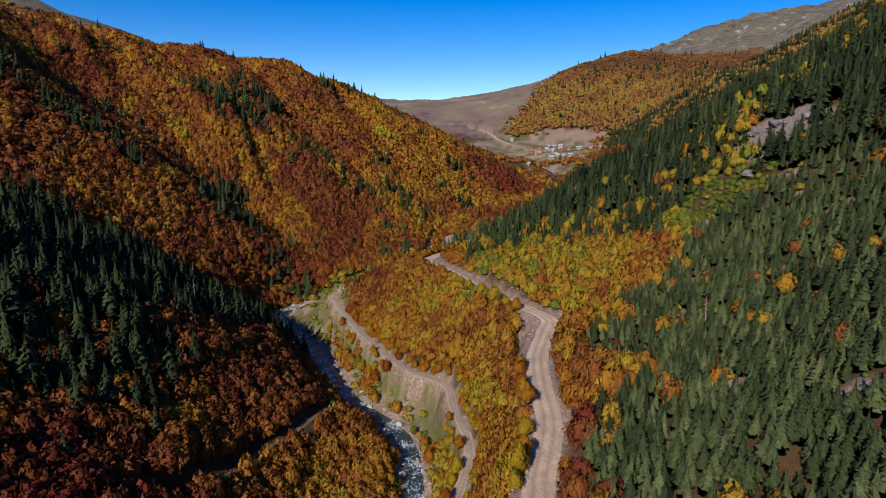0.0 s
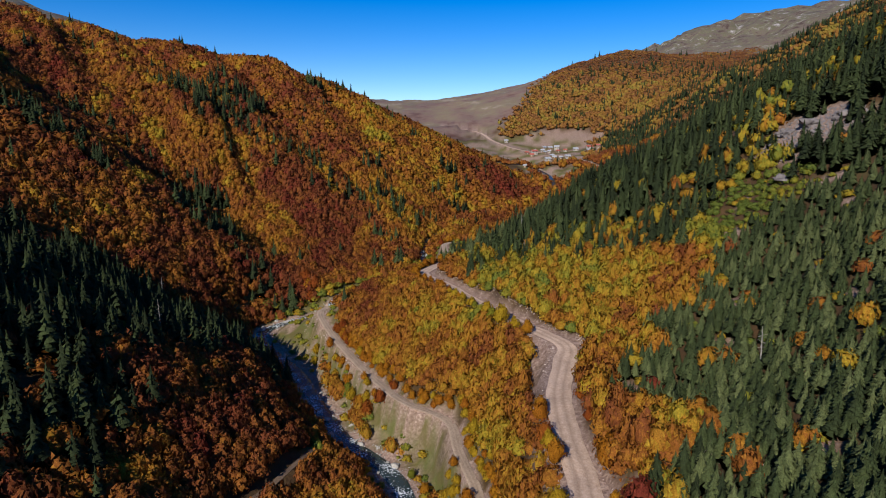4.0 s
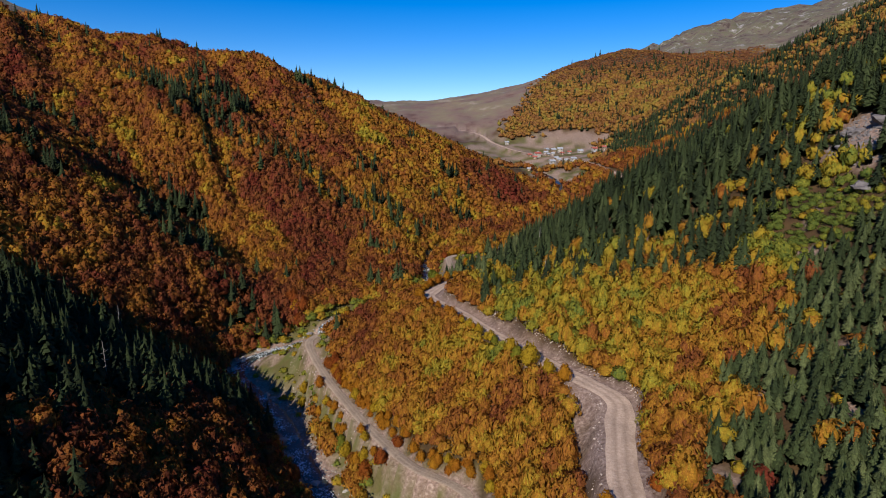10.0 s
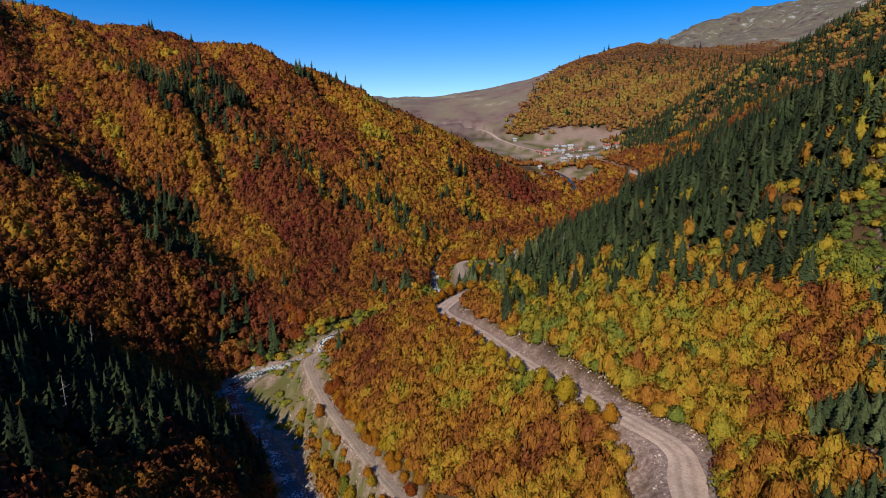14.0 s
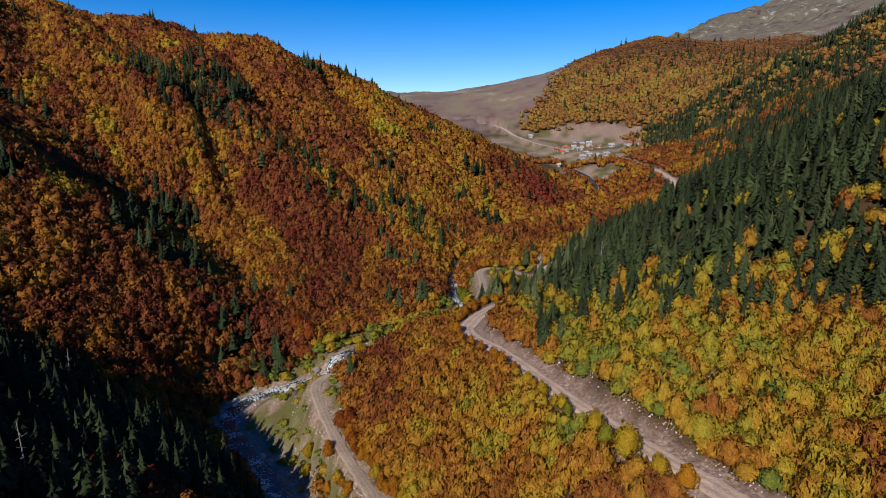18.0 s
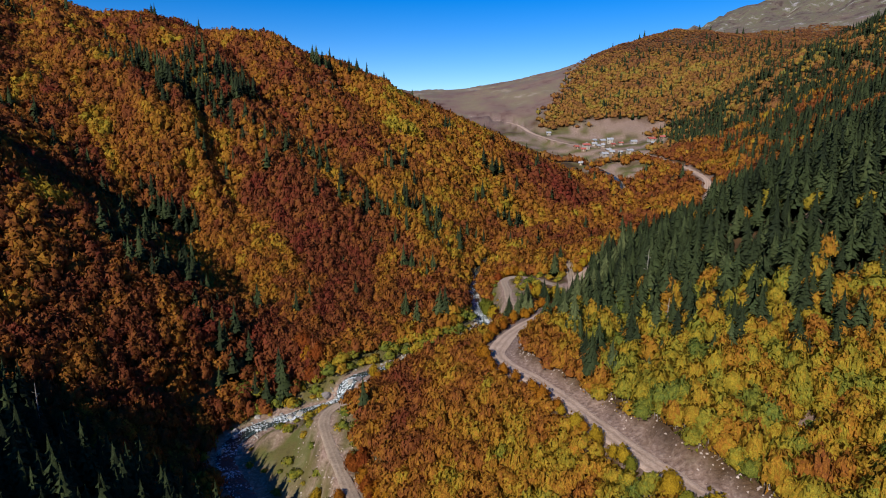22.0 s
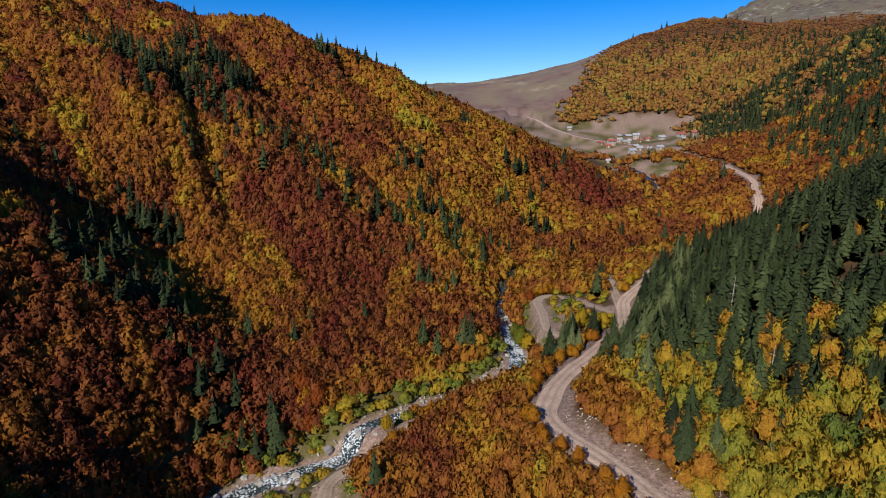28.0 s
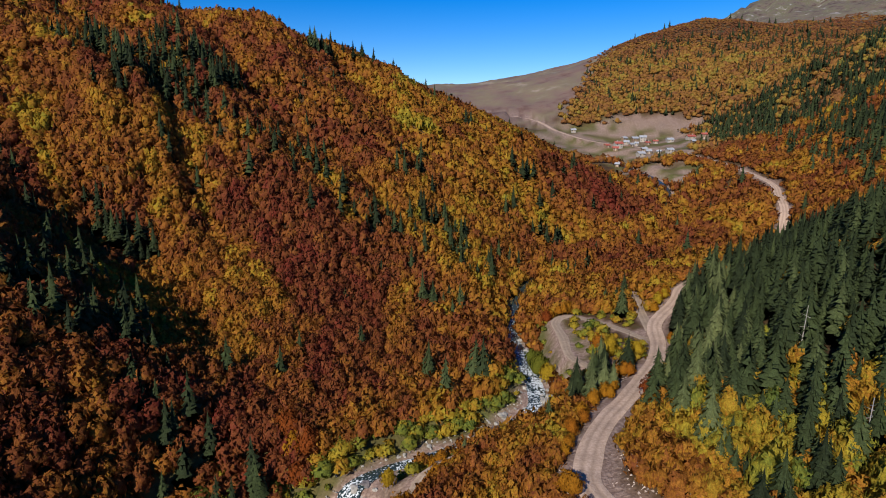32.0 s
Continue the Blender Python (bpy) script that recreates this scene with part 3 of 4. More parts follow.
def crown_shape(rng, clumps, tall, wide, level, leaf):
    """A broadleaf crown on (0, 0): a lobed inner mass wrapped in upright leaf sprays. Vertices and triangles."""
    v, f = ball(level)
    off = Vector(rng.uniform(0, 90, 3))
    size = np.array((wide, wide, tall * 0.5))
    lean = rng.uniform(-0.12, 0.12, 2)

    def skin(d):
        k = 1 + 0.42 * noise.noise(d * 1.6 + off) + 0.34 * noise.noise(d * 3.6 + off)
        taper = 1 - 0.3 * d.z
        p = np.array((d.x * taper, d.y * taper, d.z)) * k * size * 0.94
        return p + (lean[0] * wide * d.z, lean[1] * wide * d.z, tall * 0.5)

    middle = np.array((0, 0, tall * 0.5))
    verts = [(middle + (skin(d) - middle) * 0.78).tolist() for d in v]
    tris = list(f)
    for _ in range(clumps):
        d = Vector(rng.normal(0, 1, 3))
        d.z = abs(d.z) * 1.1 - 0.4
        d.normalize()
        c = skin(d) + np.array(d) * wide * rng.uniform(-0.1, 0.06)
        n = np.array(d) + rng.normal(0, 0.42, 3)
        n /= np.linalg.norm(n)
        a = np.cross(n, (0.3, 0.5, 0.8))
        a /= np.linalg.norm(a)
        b = np.cross(n, a)
        s = wide * rng.uniform(*leaf)
        i = len(verts)
        turn = rng.uniform(0, 6.283)
        for q in range(3):
            e = turn + q * 2.094 + rng.uniform(-0.4, 0.4)
            verts.append((c + s * (a * math.cos(e) + b * math.sin(e)) * rng.uniform(0.65, 1.3) * (1, 1, 1.25)).tolist())
        tris.append((i, i + 1, i + 2))
    return np.array(verts), np.array(tris)


def fir_shape(rng, boughs, fan, tall, wide):
    """A fir's needles: drooping boughs at all heights round a slim inner cone, ragged at the rim."""
    verts, tris = [(0, 0, tall * 0.97)], []
    for j in range(7):
        verts.append((math.cos(j * 0.898) * wide * 0.55, math.sin(j * 0.898) * wide * 0.55, tall * 0.06))
        tris.append((0, 1 + j, 1 + (j + 1) % 7))
    thin = rng.uniform(0, 6.283)
    for k in range(boughs):
        f = 1 - math.sqrt(1 - (k + rng.uniform(0, 1)) / boughs * 0.995)
        a = k * 2.39996 + rng.uniform(-0.5, 0.5)
        r = wide * ((1 - f) ** 0.75 * (0.75 + 0.25 * min(1, f * 7))) * (rng.uniform(0.72, 1.2) - 0.12 * math.cos(a - thin)) + wide * 0.06
        z = tall * (0.03 + 0.9 * f)
        i, top = len(verts), min(z + r * rng.uniform(0.35, 0.6) + 0.02 * tall, tall)
        verts.append((math.cos(a) * r * 0.1, math.sin(a) * r * 0.1, top))
        for side in (-1, 1):
            e, q = a + side * fan * rng.uniform(0.7, 1.3), r * rng.uniform(0.85, 1.1)
            verts.append((math.cos(e) * q, math.sin(e) * q, z - 0.12 * r * rng.uniform(0.2, 1.8)))
        tris.append((i, i + 1, i + 2))
    return np.array(verts), np.array(tris)


def scatter(x0, x1, y0, y1, step, rng):
    xs, ys = np.meshgrid(np.arange(x0, x1, step), np.arange(y0, y1, step))
    xs, ys = xs.ravel(), ys.ravel()
    return xs + rng.uniform(-0.45, 0.45, len(xs)) * step, ys + rng.uniform(-0.45, 0.45, len(xs)) * step


SPUR_C = curve_of([(-230, 402, 0), (-174, 388, 0), (-158, 379, 0), (-137, 358, 0), (-115, 338, 0), (-94, 317, 0)], 8.0)
BELT_C = curve_of([(-150, 470, 0), (-118, 450, 0), (-100, 460, 0), (-80, 444, 0), (-63, 442, 0), (-39, 449, 0), (-22, 433, 0)], 8.0)


def fir_edge(y):
    """How far right the near firs begin."""
    return np.interp(y, (40, 89, 102, 120, 144, 165, 185, 198, 215, 235, 260), (16, 20, 24, 29, 34, 43, 57, 72, 88, 108, 150))


def fir_share(x, y):
    """How likely a tree at a place is a fir."""
    u = ripple(x, y, 34, 41)
    s = np.full(len(x), 0.012)
    s = np.maximum(s, 0.95 * smooth(1.0, 0.7, np.hypot((x + 105) / 62, (y - 246) / 25) + 0.14 * u))                   # dark hollow
    s = np.maximum(s, 0.85 * smooth(1.0, 0.7, np.hypot((x + 140) / 66, (y - 200) / 58) + 0.16 * u))                   # flank of the shading spur
    edge = fir_edge(y) + 16 * smooth(1.0, 0.6, np.hypot((x - 40) / 16, (y - 127) / 14))
    s = np.maximum(s, 0.975 * smooth(-2, 7, x - edge + 5 * u) * smooth(300, 262, y - 0.1 * x))                                                        # near right slope
    foot = np.interp(x, (0, 22, 38, 50, 70, 90, 116, 147, 400), (312, 294, 288, 282, 268, 254, 262, 288, 330))
    ridge = 0.66 * smooth(-22, -8, y - foot - 9 * u) + 0.34 * smooth(8, 34, y - foot - 9 * u)
    road_x = np.interp(y, (330, 345, 361, 377, 393, 408, 428, 452, 480), (-40, 20, 27, 34, 46, 56, 80, 108, 130))
    s = np.maximum(s, 0.95 * ridge * smooth(0, 8, x - road_x) * smooth(470, 430, y) * smooth(6, 22, x + 0.3 * (y - 330) * (y > 330)) * smooth(-1.5, -0.9, u))
    among = smooth(0.05, 0.45, ripple(x, y, 12, 45)) * smooth(88, 66, x) * smooth(24, 6, y - foot) + 0.4 * smooth(0.6, 0.95, ripple(x, y, 15, 46))
    s = np.where((y > 238) & (y < 420) & (x > 4), s * (1 - 0.65 * among.clip(0, 1)), s)                               # leafy clumps between the firs
    s = np.maximum(s, 0.8 * smooth(-1.0, 0.1, ripple(x, y, 60, 43)) * smooth(180, 230, x - 0.15 * (y - 600)) * smooth(450, 490, y) * smooth(800, 770, y))
    s = np.maximum(s, 0.85 * smooth(1.0, 0.7, np.hypot((x - 222) / 34, (y - 722) / 64) + 0.2 * u))
    s = np.maximum(s, 0.13 * smooth(660, 700, y) * smooth(1060, 1000, y) * (z_of_hill(x, y) > 0))
    s = np.maximum(s, 0.62 * smooth(1.0, 0.75, np.hypot((x + 168) / 38, (y - 478) / 38) + 0.2 * u))                   # stand high on the face
    s = np.maximum(s, 0.6 * smooth(1.0, 0.6, np.hypot((x + 205) / 44, (y - 322) / 16) + 0.25 * u))
    s = np.maximum(s, 0.8 * smooth(1.0, 0.6, np.hypot((x + 146) / 15, (y - 394) / 8)))
    s = np.maximum(s, 0.7 * smooth(1.0, 0.6, np.hypot((x - 10) / 10, (y - 530) / 8)))
    s = np.maximum(s, 0.6 * smooth(1.0, 0.6, np.hypot((x - 17) / 11, (y - 487) / 7)))
    d, _ = nearest_on(BELT_C, x, y, 40)
    s = np.maximum(s, 0.42 * smooth(10, 4, d + 4 * u))
    s = np.maximum(s, 0.4 * smooth(1.0, 0.6, np.hypot((x + 130) / 26, (y - 338) / 15) + 0.2 * u))
    s = np.maximum(s, 0.8 * smooth(1.0, 0.6, np.hypot((x + 74) / 9, (y - 318) / 10) + 0.2 * u))
    s = np.maximum(s, 0.34 * smooth(255, 268, y) * smooth(345, 325, y) * smooth(6, 16, x) * smooth(170, 130, x))                # firs among the leafy trees
    d, _ = nearest_on(SPUR_C, x, y, 40)
    s = np.maximum(s, 0.36 * smooth(11, 5, d + 3 * u))                                                               # firs on the spur's crest
    s = np.maximum(s, 0.75 * smooth(1.0, 0.7, np.hypot((x + 118) / 48, (y - 150) / 40) + 0.2 * u))
    s = np.maximum(s, 0.16 * smooth(0.45, 0.85, ripple(x, y, 48, 44)) * (x < 60) * (y > 400))
    s = np.maximum(s, 0.8 * smooth(1.0, 0.6, np.hypot((x + 113) / 12, (y - 574) / 10)))
    s = np.maximum(s, 0.9 * smooth(1.0, 0.7, np.hypot((x - 4) / 7, (y - 334) / 18)))                                 # firs along the road's bend
    s = np.maximum(s, 0.45 * smooth(1.0, 0.7, np.hypot((x - 30) / 9, (y - 398) / 22)))
    s = np.where((x > -42) & (x < 0.5 * (300 - y) - 4) & (y > 170) & (y < 318) & ~river_side(x, y), 0, s)             # none on the knoll
    return s * (1 - 0.9 * smooth(1.0, 0.75, np.hypot((x - 118) / 20, (y - 240) / 22)))


def z_of_hill(x, y):
    return np.where((x > 120) & (y > 660), 1, 0)


def tree_gap(x, y, z):
    """True where trees stand."""
    keep = np.ones(len(x))
    u = ripple(x, y, 14, 51)
    for curve, half, bank in WAYS[1:]:
        d, _ = nearest_on(curve, x, y, 30)
        keep *= d > half + 0.5 + 0.6 * u + 1.6 * (curve is PATHWAY_C)
    d, _ = nearest_on(ROAD_C, x, y, 30)
    right = x > np.interp(y, ROAD_C[20:150, 1], ROAD_C[20:150, 0])
    cut = right & (y > 186) & (y < 318)
    keep *= d > np.where(cut, 6.6, np.where(right, 5.0, 4.3) - 1.0 * smooth(300, 330, y)) + 0.8 * u
    d, rz = nearest_on(RIVER_C, x, y, 40)
    beyond = y > np.interp(x, (-70, -58, -48, -36, -18, -8), (312, 317, 325, 329, 338, 350))
    reach = (x > -72) & (x < -10) & (y > 308) & (y < 362)
    keep *= d > np.where(reach, np.where(beyond, 11.0, 3.6), 6.0) + 1.6 * u + 0.6 * (y < 320) - 3.0 * (y > 388) - 1.2 * (y > 445)
    keep *= np.hypot((x - 150) / 18, (y - 260) / 22) > 0.9 + 0.4 * u                       # scree
    keep *= np.hypot((x + 55) / 8, (y - 274) / 24) > 1                                     # open bank under the track
    keep *= np.hypot((x + 10) / 16, (y - 186) / 12) > 1 + 0.2 * u
    keep *= ~river_side(x, y) | ((y < 258) & (ripple(x, y, 20, 57) > 0.15))
    keep *= np.hypot((x + 47) / 10, (y - 313) / 13) > 1
    keep *= np.hypot((x - 14) / 21, (y - 372) / 23) > 1 + 0.15 * u
    keep *= (x > -300 + 20 * u) | (z < 206 + 8 * u)
    keep *= np.hypot((x + 99) / 6, (y - 560) / 9) > 1
    keep *= np.hypot((x - 110) / 104, (y - 745) / 84) > 0.95 + 0.12 * u
    keep *= np.hypot((x - 180) / 44, (y - 808 + 0.5 * (x - 180)) / 19) > 1 + 0.25 * u
    keep *= (y < 530) | (y > 720) | (nearest_on(ROAD_C, x, y, 30)[0] > 5.5 + 1.5 * u)
    keep *= (y < 545) | (y > 700) | (x < 85) | (x > 165) | (np.sin(x * 12.9 + y * 78.2) > 0.0)
    keep *= np.hypot((x - 122) / 32, (y - 628) / 28) > 1 + 0.2 * u
    keep *= (y < 790) | (x > 92 + 0.42 * (y - 830) + 22 * u)
    keep *= (y < 660) | (x > -80 - 0.6 * (y - 660))
    keep *= z < np.where(y > 760, 270, 262) + 9 * u + np.where(y > 760, 10 * ripple(x, y, 70, 55), 0)
    keep *= (x > 95) | (y < np.interp(x, (-620, -320, -219, -112, -40, 40, 95), (690, 652, 632, 606, 622, 598, 590))) | (y > 655)
    keep *= np.hypot((x - 28.5 - 0.12 * (y - 180)) / 5.5, (y - 180) / 30) > 1 + 0.2 * u
    bald = ripple(x, y, 30, 24)
    keep *= (bald < np.where(y > 235, 1.0, 0.8)) | (x < 30) | (y > 330) | (y < 60)
    return keep > 0.5


def tint_of(x, y, rng):
    """Leaf colour from green (0) over yellow and orange to red (1)."""
    t = 0.62 + 0.13 * ripple(x, y, 58, 61) + 0.15 * ripple(x, y, 21, 62) + rng.normal(0, 1, len(x)) * np.where((x > 14) & (y < 330), 0.06, 0.034)
    across = (x + 150) * 0.70 + (y - 450) * 0.72 + 9 * ripple(x, y, 130, 5)
    rib = np.floor(across * 0.055 / math.pi)
    t += (0.07 * np.sin(rib * 2.4 + 0.6) + 0.05 * ripple(x, y, 9, 63)) * smooth(-20, -60, x) * smooth(330, 380, y)
    t -= 0.17 * smooth(0, 22, x - 0.5 * (y < 240) * (240 - y).clip(0, 40)) * smooth(420, 330, y)          # yellow and green above the road
    t += 0.11 * ripple(x, y, 11, 64) * smooth(14, 30, x) * smooth(340, 320, y)
    t -= 0.09 * smooth(-45, -20, x) * smooth(330, 300, y)
    t -= 0.11 * smooth(650, 700, y)
    t -= 0.07 * smooth(-110, -40, x) * smooth(380, 420, y) * smooth(30, 0, x)
    t += 0.20 * smooth(1.0, 0.5, np.hypot((x - 60) / 48, (y - 552) / 34))
    t += 0.08 * smooth(1.0, 0.5, np.hypot((x + 60) / 60, (y - 390) / 50))
    t += 0.2 * smooth(-34, -14, x - fir_edge(y)) * smooth(14, 24, x) * smooth(250, 235, y)
    t -= 0.46 * smooth(1.0, 0.7, np.hypot((x - 118) / 24, (y - 232) / 34))
    t -= 0.06 * smooth(-16, 0, x) * smooth(262, 245, y)
    t -= 0.17 * smooth(0.35, 0.75, ripple(x, y, 13, 65)) * smooth(-30, -20, x) * smooth(330, 315, y)
    t -= 0.20 * smooth(0.35, 0.85, ripple(x, y, 34, 66)) * smooth(-20, -50, x) * smooth(330, 360, y)
    t += 0.05 * smooth(-42, -50, x) * smooth(262, 245, y)
    t += 0.06 * smooth(14, 26, x) * smooth(330, 312, y)
    t -= 0.10 * smooth(285, 310, y) * smooth(8, 20, x) * smooth(430, 400, y)
    t += 0.08 * smooth(-40, -70, x) * smooth(640, 600, y)
    t += 0.26 * smooth(1.1, 0.6, np.hypot((x - 12) / 6, (y - 210) / 7))
    t += 0.40 * smooth(1.1, 0.6, np.hypot((x - 60) / 5, (y - 154) / 6))
    t -= 0.28 * smooth(1.0, 0.6, np.hypot((x + 158) / 9, (y - 332) / 9))
    t -= 0.30 * smooth(1.0, 0.6, np.hypot((x + 52) / 8, (y - 500) / 8))
    return t.clip(0.02, 0.98)


rng = np.random.RandomState(7)
FIELDS = [(-42, 14, 84, 330, 2.15), (14, 80, 84, 330, 2.6), (-190, -42, 88, 330, 2.7), (80, 130, 20, 240, 2.7), (130, 250, 20, 240, 3.8), (80, 250, 240, 330, 3.3), (20, 80, 20, 84, 2.7), (-42, 20, 60, 84, 4.4), (-330, -190, 60, 400, 4.2),
          (-190, 210, 330, 480, 2.55), (-340, -190, 400, 660, 3.0), (-190, 330, 480, 660, 2.85), (210, 330, 330, 480, 7.0), (-700, -340, 420, 760, 5.6),
          (90, 620, 660, 900, 3.9), (330, 640, 420, 660, 5.4), (120, 620, 900, 1180, 4.3), (250, 420, 20, 330, 8.0), (-80, 90, 660, 760, 7.0)]
spots = []
for x0, x1, y0, y1, step in FIELDS:
    x, y = scatter(x0, x1, y0, y1, step, rng)
    spots.append(np.stack([x, y, np.full(len(x), step)], 1))
spots = np.vstack(spots)
spots = spots[np.abs(spots[:, 0] + 5) < 0.86 * (spots[:, 1] + 60)]
sx, sy, sstep = spots.T
sz = height(sx, sy)
ok = tree_gap(sx, sy, sz)
sx, sy, sz, sstep = sx[ok], sy[ok], sz[ok], sstep[ok]
is_fir = (rng.uniform(0, 1, len(sx)) < fir_share(sx, sy)) & (nearest_on(ROAD_C, sx, sy, 30)[0] > np.where(sy > 315, 4.6, 7.5))
young = (sx > 14) & (sx < 150) & (sy < 236 - 0.2 * (sx - 80))
hollow = np.hypot((sx + 105) / 68, (sy - 246) / 32) < 1
thin = is_fir & ~young & ~(hollow & (sstep > 3)) & (rng.uniform(0, 1, len(sx)) < 1 - (sstep / np.where(hollow, 3.1, 3.45)).clip(0, 1) ** 2)
sx, sy, sz, sstep, is_fir = sx[~thin], sy[~thin], sz[~thin], sstep[~thin], is_fir[~thin]
young, hollow = young[~thin], hollow[~thin]
tints = tint_of(sx, sy, rng)
scrub = smooth(170, 235, sz) * (sy > 760)
tints = (tints + 0.2 * scrub + np.where(sy > 640, rng.normal(0, 0.03, len(sx)), 0)).clip(0.02, 0.98)
tall = rng.uniform(4.8, 7.4, len(sx)) + 0.9 * ripple(sx, sy, 9, 91)
from_way = np.minimum.reduce([nearest_on(c, sx, sy, 30)[0] for c in (ROAD_C, LOOP_C, TRACK_C)])
tall *= np.where((sx > 14) & (sy < 330), rng.uniform(0.7, 1.35, len(sx)), 1) * (0.7 + 0.3 * smooth(4, 11, from_way))
tall *= (1 - 0.6 * scrub) * (1 - 0.2 * fir_share(sx, sy)) * np.where((sx > -42) & (sx < 14) & (sy < 330), 0.82, 1)
tall *= 1 - 0.6 * smooth(1.0, 0.7, np.hypot((sx - 118) / 20, (sy - 238) / 26))
wide = (sstep * np.where((sy > 330) | (sx < -42), rng.uniform(1.6, 2.1, len(sx)), rng.uniform(1.4, 1.9, len(sx))) + 0.5) * (1 - 0.35 * scrub)
wide *= 1 - 0.4 * smooth(1.0, 0.7, np.hypot((sx - 118) / 20, (sy - 238) / 26))
fir_tall = np.where(rng.uniform(0, 1, len(sx)) < 0.3, rng.uniform(4.5, 9, len(sx)), rng.uniform(9, 16.5, len(sx)))
fir_tall = np.where(young, rng.uniform(4.0, 8.2, len(sx)), fir_tall) * np.where(sy > 600, 0.85, 1) * np.where((sx > 6) & (sx < 150) & (sy > 250) & (sy < 290), 0.85, 1)
fir_wide = fir_tall * rng.uniform(0.85, 1.2, len(sx)) * np.where(hollow, 1.1, 1)


def forest(name, shapes, chosen, size, tint, material, label):
    """Many trees in one mesh."""
    verts, tris, tone, base, turned = [], [], [], 0, []
    share = 0.5 if material is FIR_JOINED else 0.65 if len(shapes[0][1]) > 100 else 0.8
    x, y, z = sx[chosen], sy[chosen], sz[chosen] - 0.5
    size, tint = size[chosen], tint[chosen]
    turn = rng.uniform(0, 6.283, len(x))
    pick = rng.randint(0, len(shapes), len(x))
    for k, (sv, st) in enumerate(shapes):
        i = np.nonzero(pick == k)[0]
        if not len(i):
            continue
        c, s = np.cos(turn[i])[:, None], np.sin(turn[i])[:, None]
        w, h = size[i, 0][:, None], size[i, 1][:, None]
        px = x[i][:, None] + w * (c * sv[None, :, 0] - s * sv[None, :, 1])
        py = y[i][:, None] + w * (s * sv[None, :, 0] + c * sv[None, :, 1])
        pz = z[i][:, None] + h * sv[None, :, 2]
        verts.append(np.stack([px, py, pz], -1).reshape(-1, 3))
        tris.append((st[None] + (base + np.arange(len(i)) * len(sv))[:, None, None]).reshape(-1, 3))
        tone.append(np.repeat(tint[i], len(sv)))
        base += len(i) * len(sv)
        q = outward(sv, st, share)
        turned.append(np.stack([c * q[None, :, 0] - s * q[None, :, 1], s * q[None, :, 0] + c * q[None, :, 1], np.broadcast_to(q[None, :, 2], c.shape[:1] + q.shape[:1])], -1).reshape(-1, 3))
    me = big_mesh(name, np.vstack(verts), np.zeros((0, 4)), np.vstack(tris), material, True)
    soften(me, np.vstack(turned))
    paint(me, "tint", np.concatenate(tone))
    return tagged(new(name, me), label, "forest", kind="stuff")


# ---- single trees along the ways, each with its trunk and crown
def trunk_mesh(name, tall, thick, limbs, material, seed):
    """A tapered trunk with a few limbs, standing on z = 0."""
    r = random.Random(seed)
    bm = bmesh.new()

    def limb(a, b, r0, r1, sides=6):
        ring = []
        axis = (b - a).normalized()
        u = axis.orthogonal().normalized()
        w = axis.cross(u)
        for p, rad in ((a, r0), ((a + b) / 2 + u * r0 * 0.4, (r0 + r1) / 2), (b, r1)):
            ring.append([bm.verts.new(p + (u * math.cos(6.283 * k / sides) + w * math.sin(6.283 * k / sides)) * rad) for k in range(sides)])
        for lo, hi in zip(ring, ring[1:]):
            for k in range(sides):
                bm.faces.new((lo[k], lo[(k + 1) % sides], hi[(k + 1) % sides], hi[k]))
        bm.faces.new(ring[-1])

    limb(Vector((0, 0, -0.8)), Vector((r.uniform(-0.1, 0.1), r.uniform(-0.1, 0.1), tall)), thick, thick * 0.25)
    for _ in range(limbs):
        h, a, reach = tall * r.uniform(0.4, 0.9), r.uniform(0, 6.283), tall * r.uniform(0.18, 0.34)
        limb(Vector((0, 0, h)), Vector((math.cos(a) * reach, math.sin(a) * reach, h + reach * 0.8)), thick * 0.45, thick * 0.12, 4)
    me = bpy.data.meshes.new(name)
    bm.to_mesh(me)
    bm.free()
    me.materials.append(material)
    return me


def tree_model(kind, crown, trunk, label, group, crown_label):
    root = tagged(new(kind), label, "tree", group)
    part("trunk", trunk, root)
    part("crown", crown, root, crown_label)
    return root


CLASSES = (("rust-red", "rusty"), ("orange", "glowing orange"), ("golden yellow", "golden"), ("yellow-green", "fading green"))
broad_models, fir_models = [], []
for k, (colour, tone) in enumerate(CLASSES):
    for n in range(3):
        v, f = crown_shape(rng, 440, 6.2, 2.3, 1, (0.09, 0.18))
        me = big_mesh("crown", v, np.zeros((0, 4)), f, LEAVES[k], True)
        soften(me, outward(v, f, 0.55))
        broad_models.append(tree_model("broadleaf_tree", me, trunk_mesh("trunk", 4.2, 0.16, 4, BARK, 10 * k + n),
                                       colour + " autumn broadleaf tree on the valley slope", "broadleaf trees along the ways", tone + " leaf clumps"))
for n in range(4):
    v, f = fir_shape(rng, 380, 0.19, 15.0, 2.9)
    me = big_mesh("crown", v, np.zeros((0, 4)), f, FIR_NEEDLES, True)
    soften(me, outward(v, f, 0.45))
    fir_models.append(tree_model("fir_tree", me, trunk_mesh("trunk", 13.5, 0.24, 0, BARK, 90 + n),
                                 "tall dark green fir on the steep slope", "fir trees by the road", "dark drooping needles"))
way_d = np.minimum.reduce([nearest_on(c, sx, sy, 60)[0] for c in (ROAD_C, LOOP_C, TRACK_C)])
near = (sy > 95) & (sy < 400)
broad_near = np.nonzero(near & ~is_fir)[0]
broad_near = broad_near[np.argsort(way_d[broad_near])][:290]
fir_near = np.nonzero(near & is_fir & (sx > -40))[0]
fir_near = fir_near[np.argsort(way_d[fir_near])][:290]
